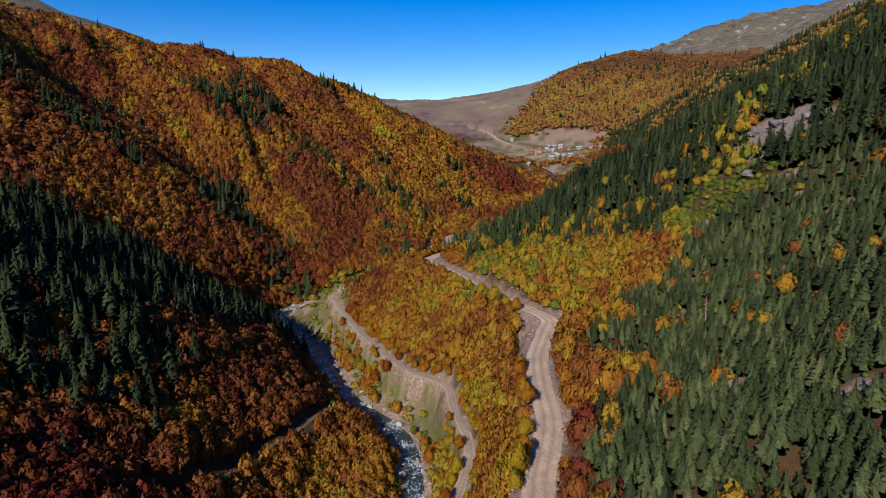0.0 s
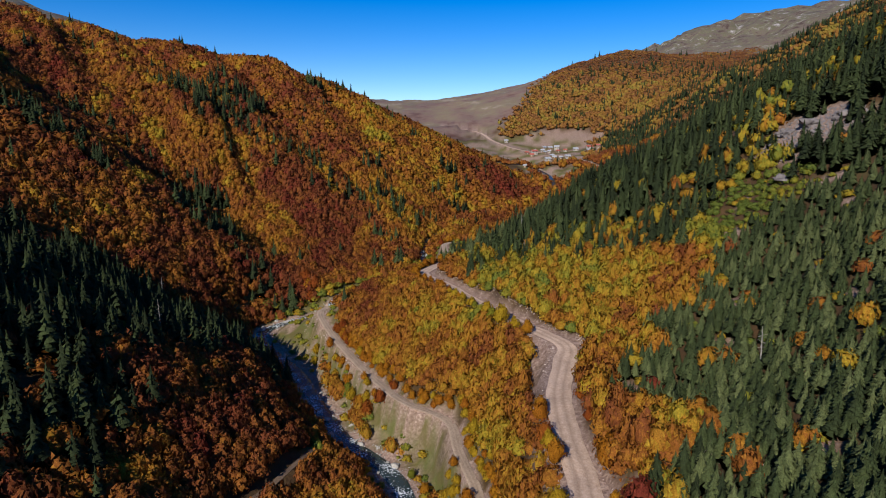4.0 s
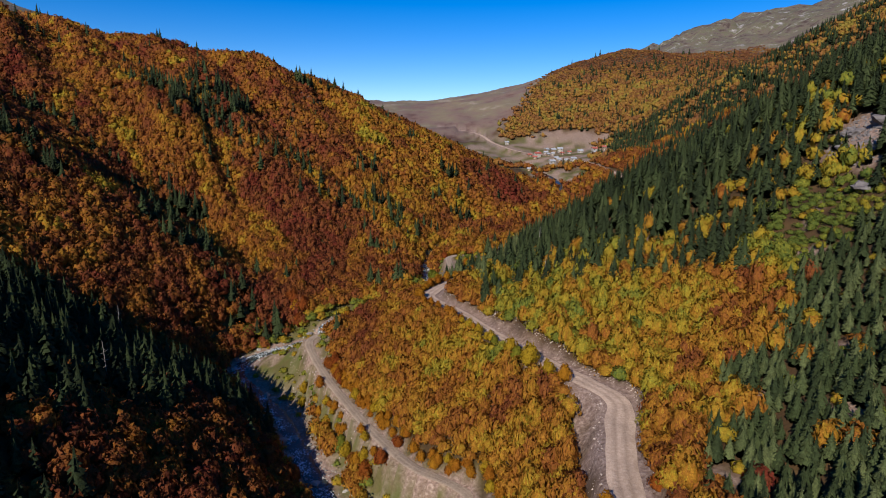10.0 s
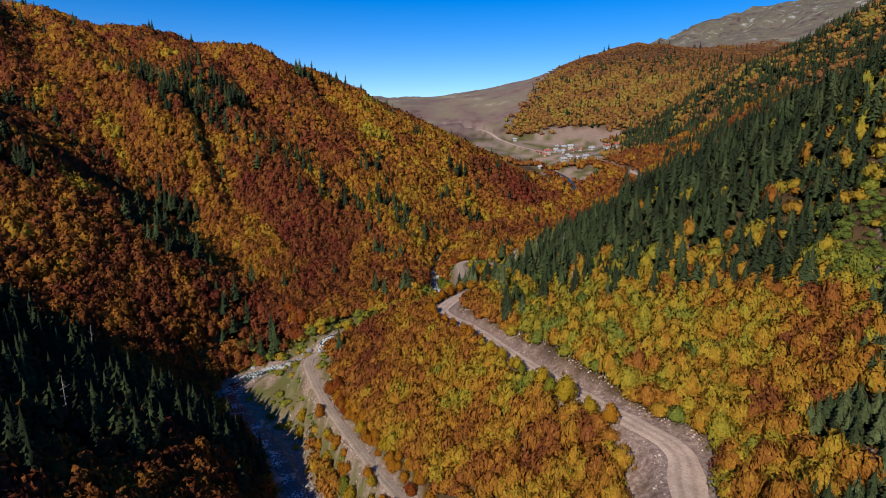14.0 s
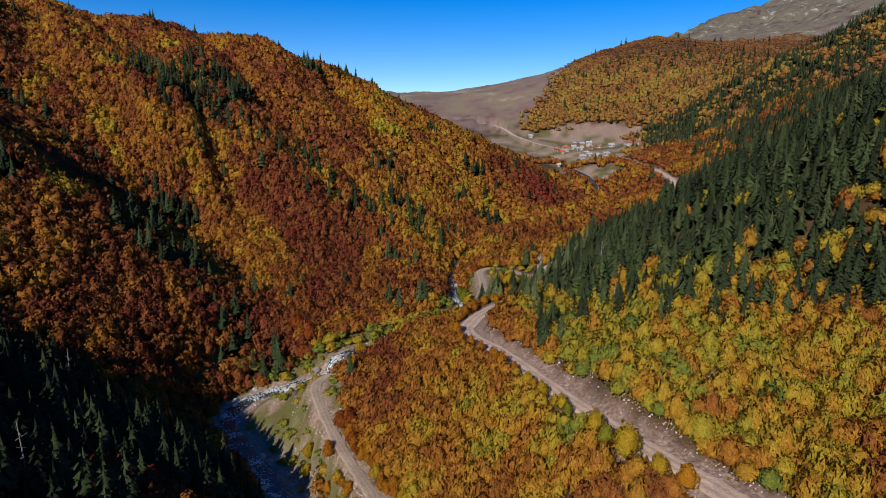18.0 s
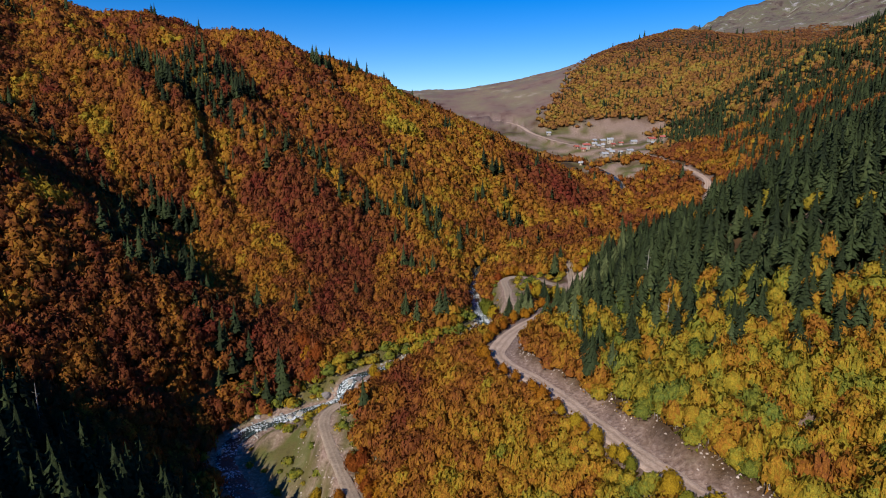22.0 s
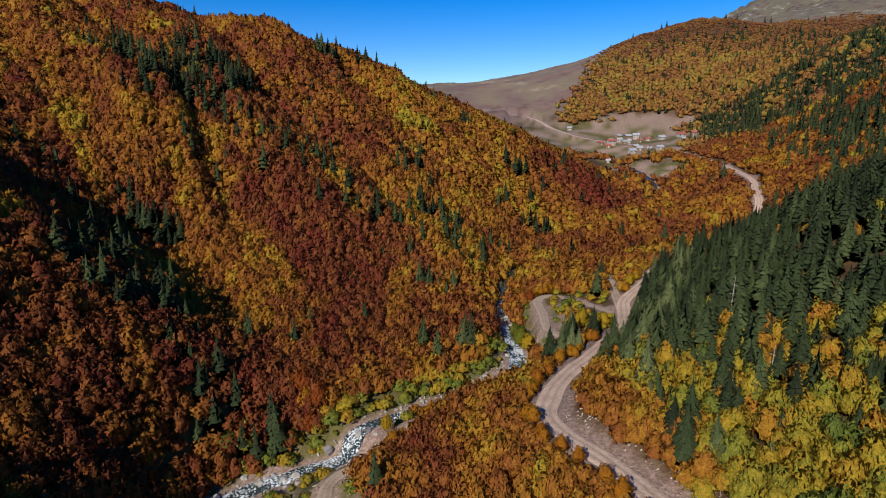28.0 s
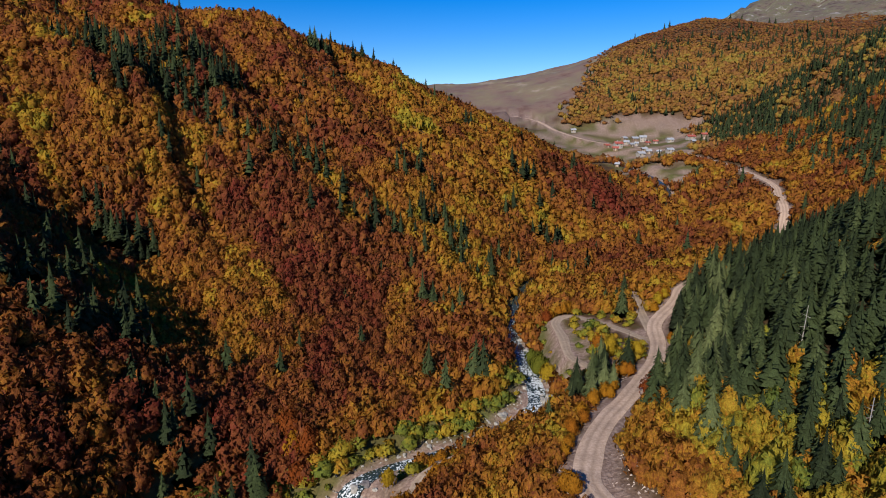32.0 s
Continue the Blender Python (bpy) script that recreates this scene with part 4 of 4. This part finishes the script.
used = set()


def plant(models, k, x, y, z, size, turn):
    """A copy of a model; the first one stands there itself."""
    m = pose(x, y, z, 0, 0, turn) @ Matrix.Scale(size, 4)
    if k not in used:
        used.add(k)
        models[k[1]].matrix_basis = m
        return models[k[1]]
    ob = copy_thing(models[k[1]], m)
    ob.scale = (size, size, size)
    return ob


for i in broad_near:
    k = 3 * (0 if tints[i] > 0.68 else 1 if tints[i] > 0.46 else 2 if tints[i] > 0.27 else 3) + rng.randint(3)
    plant(broad_models, ("b", k), sx[i], sy[i], sz[i] - 0.3, tall[i] / 6.2 * 1.05, rng.uniform(0, 360))
for i in fir_near:
    plant(fir_models, ("f", rng.randint(4)), sx[i], sy[i], sz[i] - 0.3, fir_tall[i] / 15.0, rng.uniform(0, 360))
single = np.zeros(len(sx), bool)
single[broad_near] = single[fir_near] = True
FINE = [crown_shape(rng, 104, 1.0, 0.5, 0, (0.14, 0.28)) for _ in range(8)]
FINEST = [crown_shape(rng, 180, 1.0, 0.5, 0, (0.1, 0.22)) for _ in range(8)]
MID = [crown_shape(rng, 38, 1.0, 0.5, 0, (0.2, 0.38)) for _ in range(8)]
FAR = [crown_shape(rng, 13, 1.0, 0.5, 0, (0.3, 0.55)) for _ in range(6)]
FAINT = [crown_shape(rng, 8, 1.0, 0.5, 0, (0.3, 0.6)) for _ in range(6)]
FIRS = [fir_shape(rng, 140, 0.3, 1.0, 0.2) for _ in range(8)]
SHADED_FIRS = [fir_shape(rng, 75, 0.4, 1.0, 0.19) for _ in range(6)]
FINE_FIRS = [fir_shape(rng, 125, 0.33, 1.0, 0.235) for _ in range(8)]
sizes, fir_sizes = np.stack([wide, tall], 1), np.stack([fir_wide, fir_tall], 1)
b = ~is_fir & ~single
forest("knoll_wood", FINE, b & (sx > -42) & (sx < 14) & (sy < 330), sizes, tints, LEAVES_JOINED, "dense low orange and yellow broadleaf wood")
forest("roadside_wood", FINEST, b & (sx >= 14) & (sx < 130) & (sy < 330), sizes, tints, LEAVES_JOINED, "yellow, green and orange broadleaf wood above the road")
forest("ridge_wood", MID, b & (sx >= 130) & (sy < 330), sizes, tints, LEAVES_JOINED, "yellow and green broadleaf trees high on the slope")
bank_side = (sx <= -42) & (sx > -135) & (sy < 400)
forest("bank_wood", FINE, b & bank_side, sizes, tints, LEAVES_JOINED, "dense broadleaf wood on the near bank in rust and gold")
forest("slope_wood", MID, b & ~bank_side & ((sx <= -42) | (sy >= 330)) & (sstep < 5.5) & (sy < 480), sizes, tints, LEAVES_JOINED, "dense broadleaf wood in rust, orange and olive")
forest("crest_wood", FAR, b & (sstep < 5.5) & (sy >= 480) & (sy < 660) & (sx < 330), sizes, tints, LEAVES_JOINED, "broadleaf wood on the high face in rust and olive")
forest("far_wood", FAINT, b & ((sstep >= 5.5) | (sy >= 660) | ((sx >= 330) & (sy >= 480))), sizes, tints, LEAVES_HAZED, "far broadleaf wood, autumn colour greyed for haze")
close = young
forest("near_fir_wood", FINE_FIRS, is_fir & ~single & close, fir_sizes, rng.uniform(0.22, 0.9, len(sx)), FIR_JOINED, "dense dark green fir wood above the road")
FAR_FIRS = [fir_shape(rng, 34, 0.5, 1.0, 0.2) for _ in range(6)]
forest("far_fir_wood", FAR_FIRS, is_fir & ~single & ~close & (sy >= 420), fir_sizes, rng.uniform(0, 0.5, len(sx)), FIR_JOINED, "scattered dark firs on the far slopes")
# tint stops lower than for fir_wood: the bank's shade deepened in the needle colour
forest("shaded_fir_wood", SHADED_FIRS, is_fir & ~single & ~close & (sy < 420) & (sx < -42), fir_sizes, rng.uniform(0.03, 0.5, len(sx)), FIR_JOINED, "fir wood on the bank and spurs, needles tinted darker for shade")
forest("fir_wood", FIRS, is_fir & ~single & ~close & (sy < 420) & (sx >= -42), fir_sizes, rng.uniform(0.03, 0.62, len(sx)), FIR_JOINED, "dense dark green fir wood on steep slopes")

# ---- low shrubs on the banks and clearings
xs, ys = scatter(-100, 45, 130, 400, 2.6, rng)
d, _ = nearest_on(RIVER_C, xs, ys, 40)
w = np.minimum.reduce([nearest_on(c, xs, ys, 40)[0] for c in (ROAD_C, LOOP_C, TRACK_C, STUB_C)])
bank = ((d > 5) & (d < 15 + 4 * ripple(xs, ys, 15, 81))) | (np.hypot((xs - 14) / 22, (ys - 372) / 25) < 1) | (np.hypot((xs + 53) / 13, (ys - 272) / 34) < 1) | (np.hypot((xs + 74) / 20, (ys - 311) / 11) < 1)
ok = bank & (d > 4.8) & (w > 3.6) & (rng.uniform(0, 1, len(xs)) < np.where(river_side(xs, ys), 0.3, 0.85))
xs2, ys2 = scatter(18, 140, 60, 330, 3.2, rng)
ok2 = (ripple(xs2, ys2, 30, 24) > 0.6) & (np.minimum.reduce([nearest_on(c, xs2, ys2, 40)[0] for c in (ROAD_C, LOOP_C)]) > 8) & (rng.uniform(0, 1, len(xs2)) < 0.55)
sx, sy = np.append(xs[ok], xs2[ok2]), np.append(ys[ok], ys2[ok2])
sz = height(sx, sy) + 0.2
low = rng.uniform(1.0, 2.9, len(sx)) * np.where((sx < -12) & (sy > 316), 1.5, 1)
SHRUBS = [crown_shape(rng, 60, 1.0, 0.5, 0, (0.18, 0.36)) for _ in range(4)]
forest("bank_shrubs", SHRUBS, np.ones(len(sx), bool), np.stack([low * rng.uniform(1.1, 1.7, len(sx)), low], 1), rng.uniform(0.0, 0.42, len(sx)), LEAVES_JOINED, "low green and yellow shrubs on banks and clearings")

# ---------------------------------------------------------------- stones, dead trees, outcrops
def rock_mesh(name, seed, material, flat=0.7, sub=2, rough=0.28):
    bm = bmesh.new()
    bmesh.ops.create_icosphere(bm, subdivisions=sub, radius=1.0)
    off = Vector((seed * 7.3, seed * 3.1, seed * 5.7))
    for v in bm.verts:
        k = 1 + rough * noise.noise(v.co * 1.3 + off) * 2 + rough * 0.6 * noise.noise(v.co * 3.1 + off)
        v.co = Vector((v.co.x * k, v.co.y * k * 0.85, v.co.z * k * flat))
    me = bpy.data.meshes.new(name)
    bm.to_mesh(me)
    bm.free()
    me.materials.append(material)
    return me


boulders = [rock_mesh("boulder", 30 + k, STONE, 0.65, 2) for k in range(6)]
rng = np.random.RandomState(11)
spots = river_line[(river_line[:, 1] > 110) & (river_line[:, 1] < 400)]
side = np.gradient(spots[:, :2], axis=0)
side = np.stack([side[:, 1], -side[:, 0]], 1) / np.linalg.norm(side, axis=1)[:, None]
for n in range(230):
    i = rng.randint(len(spots))
    off = rng.choice([-1, 1]) * abs(rng.normal(3.4, 1.7))
    x, y = spots[i, :2] + side[i] * off
    size = rng.uniform(0.35, 0.8) if rng.uniform() < 0.8 else rng.uniform(0.9, 1.7)
    z = max(height([x], [y])[0], spots[i, 2] - 0.9)
    ob = tagged(new("boulder", boulders[n % 6]), "rounded pale grey boulder in the river bed", "boulder", "river boulders")
    ob.matrix_basis = pose(x, y, z + size * 0.12, rng.uniform(-15, 15), rng.uniform(-15, 15), rng.uniform(0, 360)) @ Matrix.Scale(size, 4)


def stones(name, xs, ys, sizes, material, label, category="rubble"):
    """Loose broken stones in one mesh."""
    t = np.array([(1, 0, -0.5), (-0.5, 0.87, -0.5), (-0.5, -0.87, -0.5), (0.1, 0.1, 0.9), (0.7, 0.6, 0.2)])
    f = np.array([(0, 4, 3), (4, 1, 3), (1, 2, 3), (2, 0, 3), (0, 1, 4)])
    zs = height(xs, ys)
    turn = rng.uniform(0, 6.283, len(xs))
    jit = rng.uniform(0.6, 1.4, (len(xs), 5, 3))
    p = t[None] * jit * sizes[:, None, None]
    c, s = np.cos(turn)[:, None], np.sin(turn)[:, None]
    v = np.stack([xs[:, None] + c * p[..., 0] - s * p[..., 1], ys[:, None] + s * p[..., 0] + c * p[..., 1], zs[:, None] + p[..., 2] * 0.7 + 0.1 * sizes[:, None]], -1)
    me = big_mesh(name, v.reshape(-1, 3), np.zeros((0, 4)), (f[None] + 5 * np.arange(len(xs))[:, None, None]).reshape(-1, 3), material)
    return tagged(new(name, me), label, category, kind="stuff")


def beside(curve, y0, y1, count, near_d, far_d, sides=(-1, 1)):
    """Points beside a curve between two distances."""
    c = curve[(curve[:, 1] > y0) & (curve[:, 1] < y1)]
    n = np.gradient(c[:, :2], axis=0)
    n = np.stack([n[:, 1], -n[:, 0]], 1) / np.linalg.norm(n, axis=1)[:, None]
    i = rng.randint(0, len(c), count)
    off = rng.uniform(near_d, far_d, count) * rng.choice(sides, count)
    return c[i, 0] + n[i, 0] * off, c[i, 1] + n[i, 1] * off


road_fine, track_fine = curve_of(ROAD, 1.0), curve_of(TRACK, 1.0)
x, y = beside(road_fine, 188, 312, 800, 4.5, 8.5, (1, 1))
stones("cut_bank_rubble", x, y, 0.08 + 0.3 * rng.uniform(0, 1, len(x)) ** 3, RUBBLE, "broken pale stones on the road's cut bank")
x, y = beside(road_fine, 80, 350, 1300, 3.8, 6.2)
stones("road_edge_rubble", x, y, 0.08 + 0.3 * rng.uniform(0, 1, len(x)) ** 3, RUBBLE, "broken pale stones along the road's edges")
x, y = beside(track_fine, 220, 300, 700, 2.2, 9.0)
stones("track_rubble", x, y, rng.uniform(0.1, 0.4, len(x)), RUBBLE, "loose pale stones beside the river track")
a, r = rng.uniform(0, 6.283, 1600), np.sqrt(rng.uniform(0, 1, 1600))
stones("scree", 150 + 16 * r * np.cos(a), 260 + 20 * r * np.sin(a), rng.uniform(0.2, 0.8, 1600), ROCK, "grey scree of broken stones on the slope", "scree")
x, y = beside(river_line, 120, 396, 1900, 2.6, 6.5)
stones("river_gravel", x, y, rng.uniform(0.12, 0.45, len(x)), STONE, "pale gravel and cobbles beside the river", "gravel")

# bare stems where the wood was cut back above the road
x, y = beside(road_fine, 190, 312, 130, 7.4, 9.6, (1, 1))
tops, z = rng.uniform(1.2, 2.8, len(x)), height(x, y)
ring = np.array([(1, 0), (0, 1), (-1, 0), (0, -1)]) * 0.055
v = np.zeros((len(x), 8, 3))
v[:, :4, 0], v[:, :4, 1], v[:, :4, 2] = x[:, None] + ring[:, 0], y[:, None] + ring[:, 1], z[:, None] - 0.4
v[:, 4:, 0], v[:, 4:, 1], v[:, 4:, 2] = x[:, None] + ring[:, 0] * 0.6 + rng.uniform(-0.3, 0.3, (len(x), 1)), y[:, None] + ring[:, 1] * 0.6, (z + tops)[:, None]
q = np.array([(0, 1, 5, 4), (1, 2, 6, 5), (2, 3, 7, 6), (3, 0, 4, 7)])
tagged(new("cut_stems", big_mesh("cut_stems", v.reshape(-1, 3), (q[None] + 8 * np.arange(len(x))[:, None, None]).reshape(-1, 4), np.zeros((0, 3)), DEAD_WOOD)),
       "thin pale bare stems above the cut bank", "stems", kind="stuff")

OUTCROPS = ((-111, 551, 4.5), (-104, 549, 4.0), (-118, 556, 4.0), (-98, 534, 3.0), (146, 272, 3.2), (152, 266, 4.2), (140, 268, 2.6), (158, 256, 3.2), (150, 258, 2.2), (143, 250, 1.8),
            (128, 240, 3.2), (228, 812, 3.5), (60, 452, 2.5), (-62, 319, 2.0), (-52, 321, 1.4), (57, 232, 2.0))
for n, (x, y, size) in enumerate(OUTCROPS):
    ob = tagged(new("rock_outcrop", rock_mesh("rock_outcrop", 60 + n, ROCK, 0.6, 3, 0.4)), "grey weathered rock outcrop on the mountainside", "rock", "rock outcrops")
    ob.matrix_basis = pose(x, y, height([x], [y])[0] + size * 0.15, 0, 0, 40 * n) @ Matrix.Scale(size, 4)


def snag(x, y, tall, lean, turn):
    """A dead fir: a bare pale trunk with broken stubs."""
    root = tagged(new("dead_tree"), "bare pale dead fir trunk with stubs", "dead tree", "dead trees")
    part("trunk", trunk_mesh("trunk", tall, 0.19, 0, DEAD_WOOD, int(x * 7)), root)
    for k in range(7):
        stub = part("branch_stub", trunk_mesh("branch_stub", 0.9 + 0.2 * (k % 3), 0.06, 0, DEAD_WOOD, k), root)
        stub.matrix_basis = pose(0, 0, tall * (0.35 + 0.08 * k), 70, 0, 97 * k)
    root.matrix_basis = pose(x, y, height([x], [y])[0], lean, 0, turn)
    return root


for x, y, tall_, lean, turn in ((41, 314, 14, 3, 20), (39, 290, 9, 4, 130), (62, 318, 11, 2, 250), (-118, 262, 15, 3, 60), (-96, 214, 13, 2, 10), (72, 150, 9, 5, 300)):
    snag(x, y, tall_, lean, turn)
for x, y, turn in ((44, 296, 60), (52, 300, 110), (40, 118, 50), (46, 112, 70)):
    log = new("fallen_log", trunk_mesh("fallen_log", 7.0, 0.25, 2, DEAD_WOOD, int(x)))
    log.matrix_basis = pose(x, y, height([x], [y])[0] + 0.45, 80, 0, turn)
    tagged(log, "pale fallen trunk lying on the slope", "log", "fallen logs")

# single bushes and trees that stand out
for x, y, size, k in ((-46, 315, 0.8, 2), (-55, 268, 0.85, 2), (-55, 264, 0.7, 2), (-50, 258, 0.5, 3), (-30, 222, 0.9, 1), (-27, 217, 1.0, 0), (-22, 214, 0.9, 0), (-34, 228, 0.9, 2), (-36, 233, 0.8, 3),
                      (-6, 178, 0.7, 1), (-4, 170, 0.9, 1), (-10, 186, 0.6, 3), (-5, 366, 1.25, 3), (-3, 360, 1.1, 2), (-6, 372, 1.0, 3), (10, 352, 1.0, 1), (14, 357, 1.1, 2), (12, 363, 0.9, 1),
                      (-69, 324, 1.2, 0), (-67, 328, 1.3, 0), (-71, 329, 1.2, 1), (-73, 333, 1.4, 0)):
    plant(broad_models, ("b", 3 * k + (int(x) % 3)), x, y, height([x], [y])[0] - 0.3, size, 37 * x)


# lone firs along the crest of the great face
for x, y, size in ((-120, 577, 0.85), (-116, 573, 1.15), (-113, 578, 1.0), (-109, 574, 0.8), (-101, 584, 0.7), (-90, 593, 0.95), (-70, 598, 1.0), (-45, 592, 0.6), (-33, 588, 0.7), (-140, 582, 0.7), (-150, 586, 0.6)):
    plant(fir_models, ("f", int(x) % 4), x, y, height([x], [y])[0] - 0.3, size, 53 * x)


# ---------------------------------------------------------------- village
WHITE_WALL = plain("white_plaster", (0.24, 0.215, 0.19), (0.38, 0.35, 0.32), 0.6, 0.9, 0.1)
WOOD_WALL = plain("brown_boards", (0.14, 0.09, 0.06), (0.26, 0.18, 0.12), 1.2, 0.9, 0.3)
RED_ROOF = plain("red_sheet_roof", (0.30, 0.07, 0.05), (0.42, 0.12, 0.09), 0.8, 0.6, 0.2)
GREY_ROOF = plain("grey_sheet_roof", (0.26, 0.27, 0.29), (0.42, 0.43, 0.46), 0.8, 0.5, 0.2)
DARK_GLASS = plain("window_glass", (0.02, 0.025, 0.03), (0.04, 0.045, 0.05), 0.5, 0.15, 0.0)
FRAME_WOOD = plain("frame_wood", (0.35, 0.28, 0.2), (0.5, 0.42, 0.33), 2.0)


def box(name, x0, x1, y0, y1, z0, z1, material):
    v = [(x0, y0, z0), (x1, y0, z0), (x1, y1, z0), (x0, y1, z0), (x0, y0, z1), (x1, y0, z1), (x1, y1, z1), (x0, y1, z1)]
    return mesh_of(name, v, [(0, 3, 2, 1), (4, 5, 6, 7), (0, 1, 5, 4), (1, 2, 6, 5), (2, 3, 7, 6), (3, 0, 4, 7)], material)


def house(x, y, turn, long, deep, eaves, walls, roofing, label, chimney=True):
    """A gabled village house: walls, two roof slopes, door, windows with panes, chimney."""
    root = tagged(new("house"), label, "house", "village houses")
    long, deep = 0.48 * long, 0.52 * deep
    a, d, e, rise = long / 2, deep / 2, 0.8 * eaves, deep * 0.3
    v = [(-a, -d, -2), (a, -d, -2), (a, d, -2), (-a, d, -2), (-a, -d, e), (a, -d, e), (a, d, e), (-a, d, e), (-a, 0, e + rise), (a, 0, e + rise)]
    part("wall", mesh_of("wall", v, [(0, 1, 5, 4), (1, 2, 6, 9, 5), (2, 3, 7, 6), (3, 0, 4, 8, 7)], walls), root)
    for s in (-1, 1):
        o, t = 0.6, 0.22
        y1, z1 = s * (d + o), e - o * rise / d
        q = [(-a - o, 0, e + rise + 0.02), (a + o, 0, e + rise + 0.02), (a + o, y1, z1 + 0.02), (-a - o, y1, z1 + 0.02)]
        q += [(px, py, pz + t) for px, py, pz in q]
        part("roof_slope", mesh_of("roof_slope", q, [(0, 3, 2, 1), (4, 5, 6, 7), (0, 1, 5, 4), (1, 2, 6, 5), (2, 3, 7, 6), (3, 0, 4, 7)], roofing), root)
    part("door", box("door", -0.5, 0.5, -d - 0.06, -d + 0.02, 0, 2.05, FRAME_WOOD), root, "plain wooden door")
    for level in range(1 if eaves < 4 else 2):
        for k in (-0.58, 0.58):
            for s in (-1, 1):
                if level == 0 and abs(k) < 0.2:
                    continue
                cx, cz = k * a, 1.4 + 2.1 * level
                w = part("window", box("window", cx - 0.5, cx + 0.5, s * d - 0.05, s * d + 0.05, cz - 0.55, cz + 0.55, FRAME_WOOD), root)
                part("pane", box("pane", cx - 0.4, cx + 0.4, s * d - 0.075, s * d + 0.075, cz - 0.45, cz + 0.45, DARK_GLASS), w, "dark glass")
    if chimney:
        part("chimney", box("chimney", a * 0.4, a * 0.4 + 0.7, -0.35, 0.35, e + rise * 0.5, e + rise + 1.0, WHITE_WALL), root, "short plastered chimney")
    root.matrix_basis = pose(x, y, height([x], [y])[0] + 0.2, 0, 0, turn)
    return root


for row in ((118, 723, 12, 14, 9, 5.6, WHITE_WALL, RED_ROOF, "two-storey white village house with red roof"),
            (110, 730, 20, 8, 7, 3.0, WOOD_WALL, RED_ROOF, "low brown timber house with red roof"),
            (154, 766, -15, 12, 9, 5.6, WHITE_WALL, GREY_ROOF, "two-storey white village house with grey roof"),
            (141, 783, 30, 10, 8, 3.0, WOOD_WALL, GREY_ROOF, "low brown timber house with grey roof"),
            (144, 759, 8, 11, 8, 5.6, WOOD_WALL, GREY_ROOF, "two-storey timber village house with grey roof"),
            (133, 748, -20, 9, 7, 3.0, WHITE_WALL, GREY_ROOF, "low white village house with grey roof"),
            (128, 690, 15, 12, 9, 3.2, WHITE_WALL, GREY_ROOF, "long white house with grey sheet roof"),
            (137, 697, -8, 8, 7, 3.0, WOOD_WALL, GREY_ROOF, "low brown timber barn with grey roof"),
            (149, 682, 10, 11, 7, 3.2, WHITE_WALL, GREY_ROOF, "low white house beside the road"),
            (144, 692, -30, 6, 5, 2.6, WOOD_WALL, GREY_ROOF, "small brown timber shed"),
            (175, 753, 5, 12, 8, 3.2, WHITE_WALL, GREY_ROOF, "low white house under the bank"),
            (189, 740, 12, 15, 8, 3.4, WHITE_WALL, RED_ROOF, "long white house with faded red roof"),
            (196, 728, -10, 9, 7, 5.6, WOOD_WALL, RED_ROOF, "two-storey timber house with red roof"),
            (178, 689, 25, 9, 7, 3.0, WOOD_WALL, RED_ROOF, "low brown timber house with rusty roof"),
            (93, 797, 0, 9, 7, 3.0, WHITE_WALL, GREY_ROOF, "small white house alone on the meadow"),
            (94, 638, -25, 6, 5, 2.6, WOOD_WALL, GREY_ROOF, "small brown hut among the trees"),
            (122, 741, 40, 7, 6, 2.8, WOOD_WALL, GREY_ROOF, "small grey-roofed barn between houses"),
            (163, 757, -5, 8, 6, 3.0, WHITE_WALL, RED_ROOF, "small white house with red roof"),
            (114, 716, -12, 9, 7, 3.0, WOOD_WALL, RED_ROOF, "low timber house with rusty red roof"),
            (131, 727, 24, 8, 6, 3.0, WOOD_WALL, GREY_ROOF, "small dark timber house with grey roof"),
            (139, 738, -14, 7, 6, 2.8, WHITE_WALL, GREY_ROOF, "small white house with grey sheet roof"),
            (151, 744, 18, 8, 6, 3.0, WOOD_WALL, RED_ROOF, "timber barn with faded red roof"),
            (136, 706, 6, 9, 6, 2.8, WOOD_WALL, GREY_ROOF, "long grey timber shed in the village"),
            (182, 716, 16, 8, 6, 3.0, WOOD_WALL, GREY_ROOF, "timber barn beside the upper road")):
    house(*row)
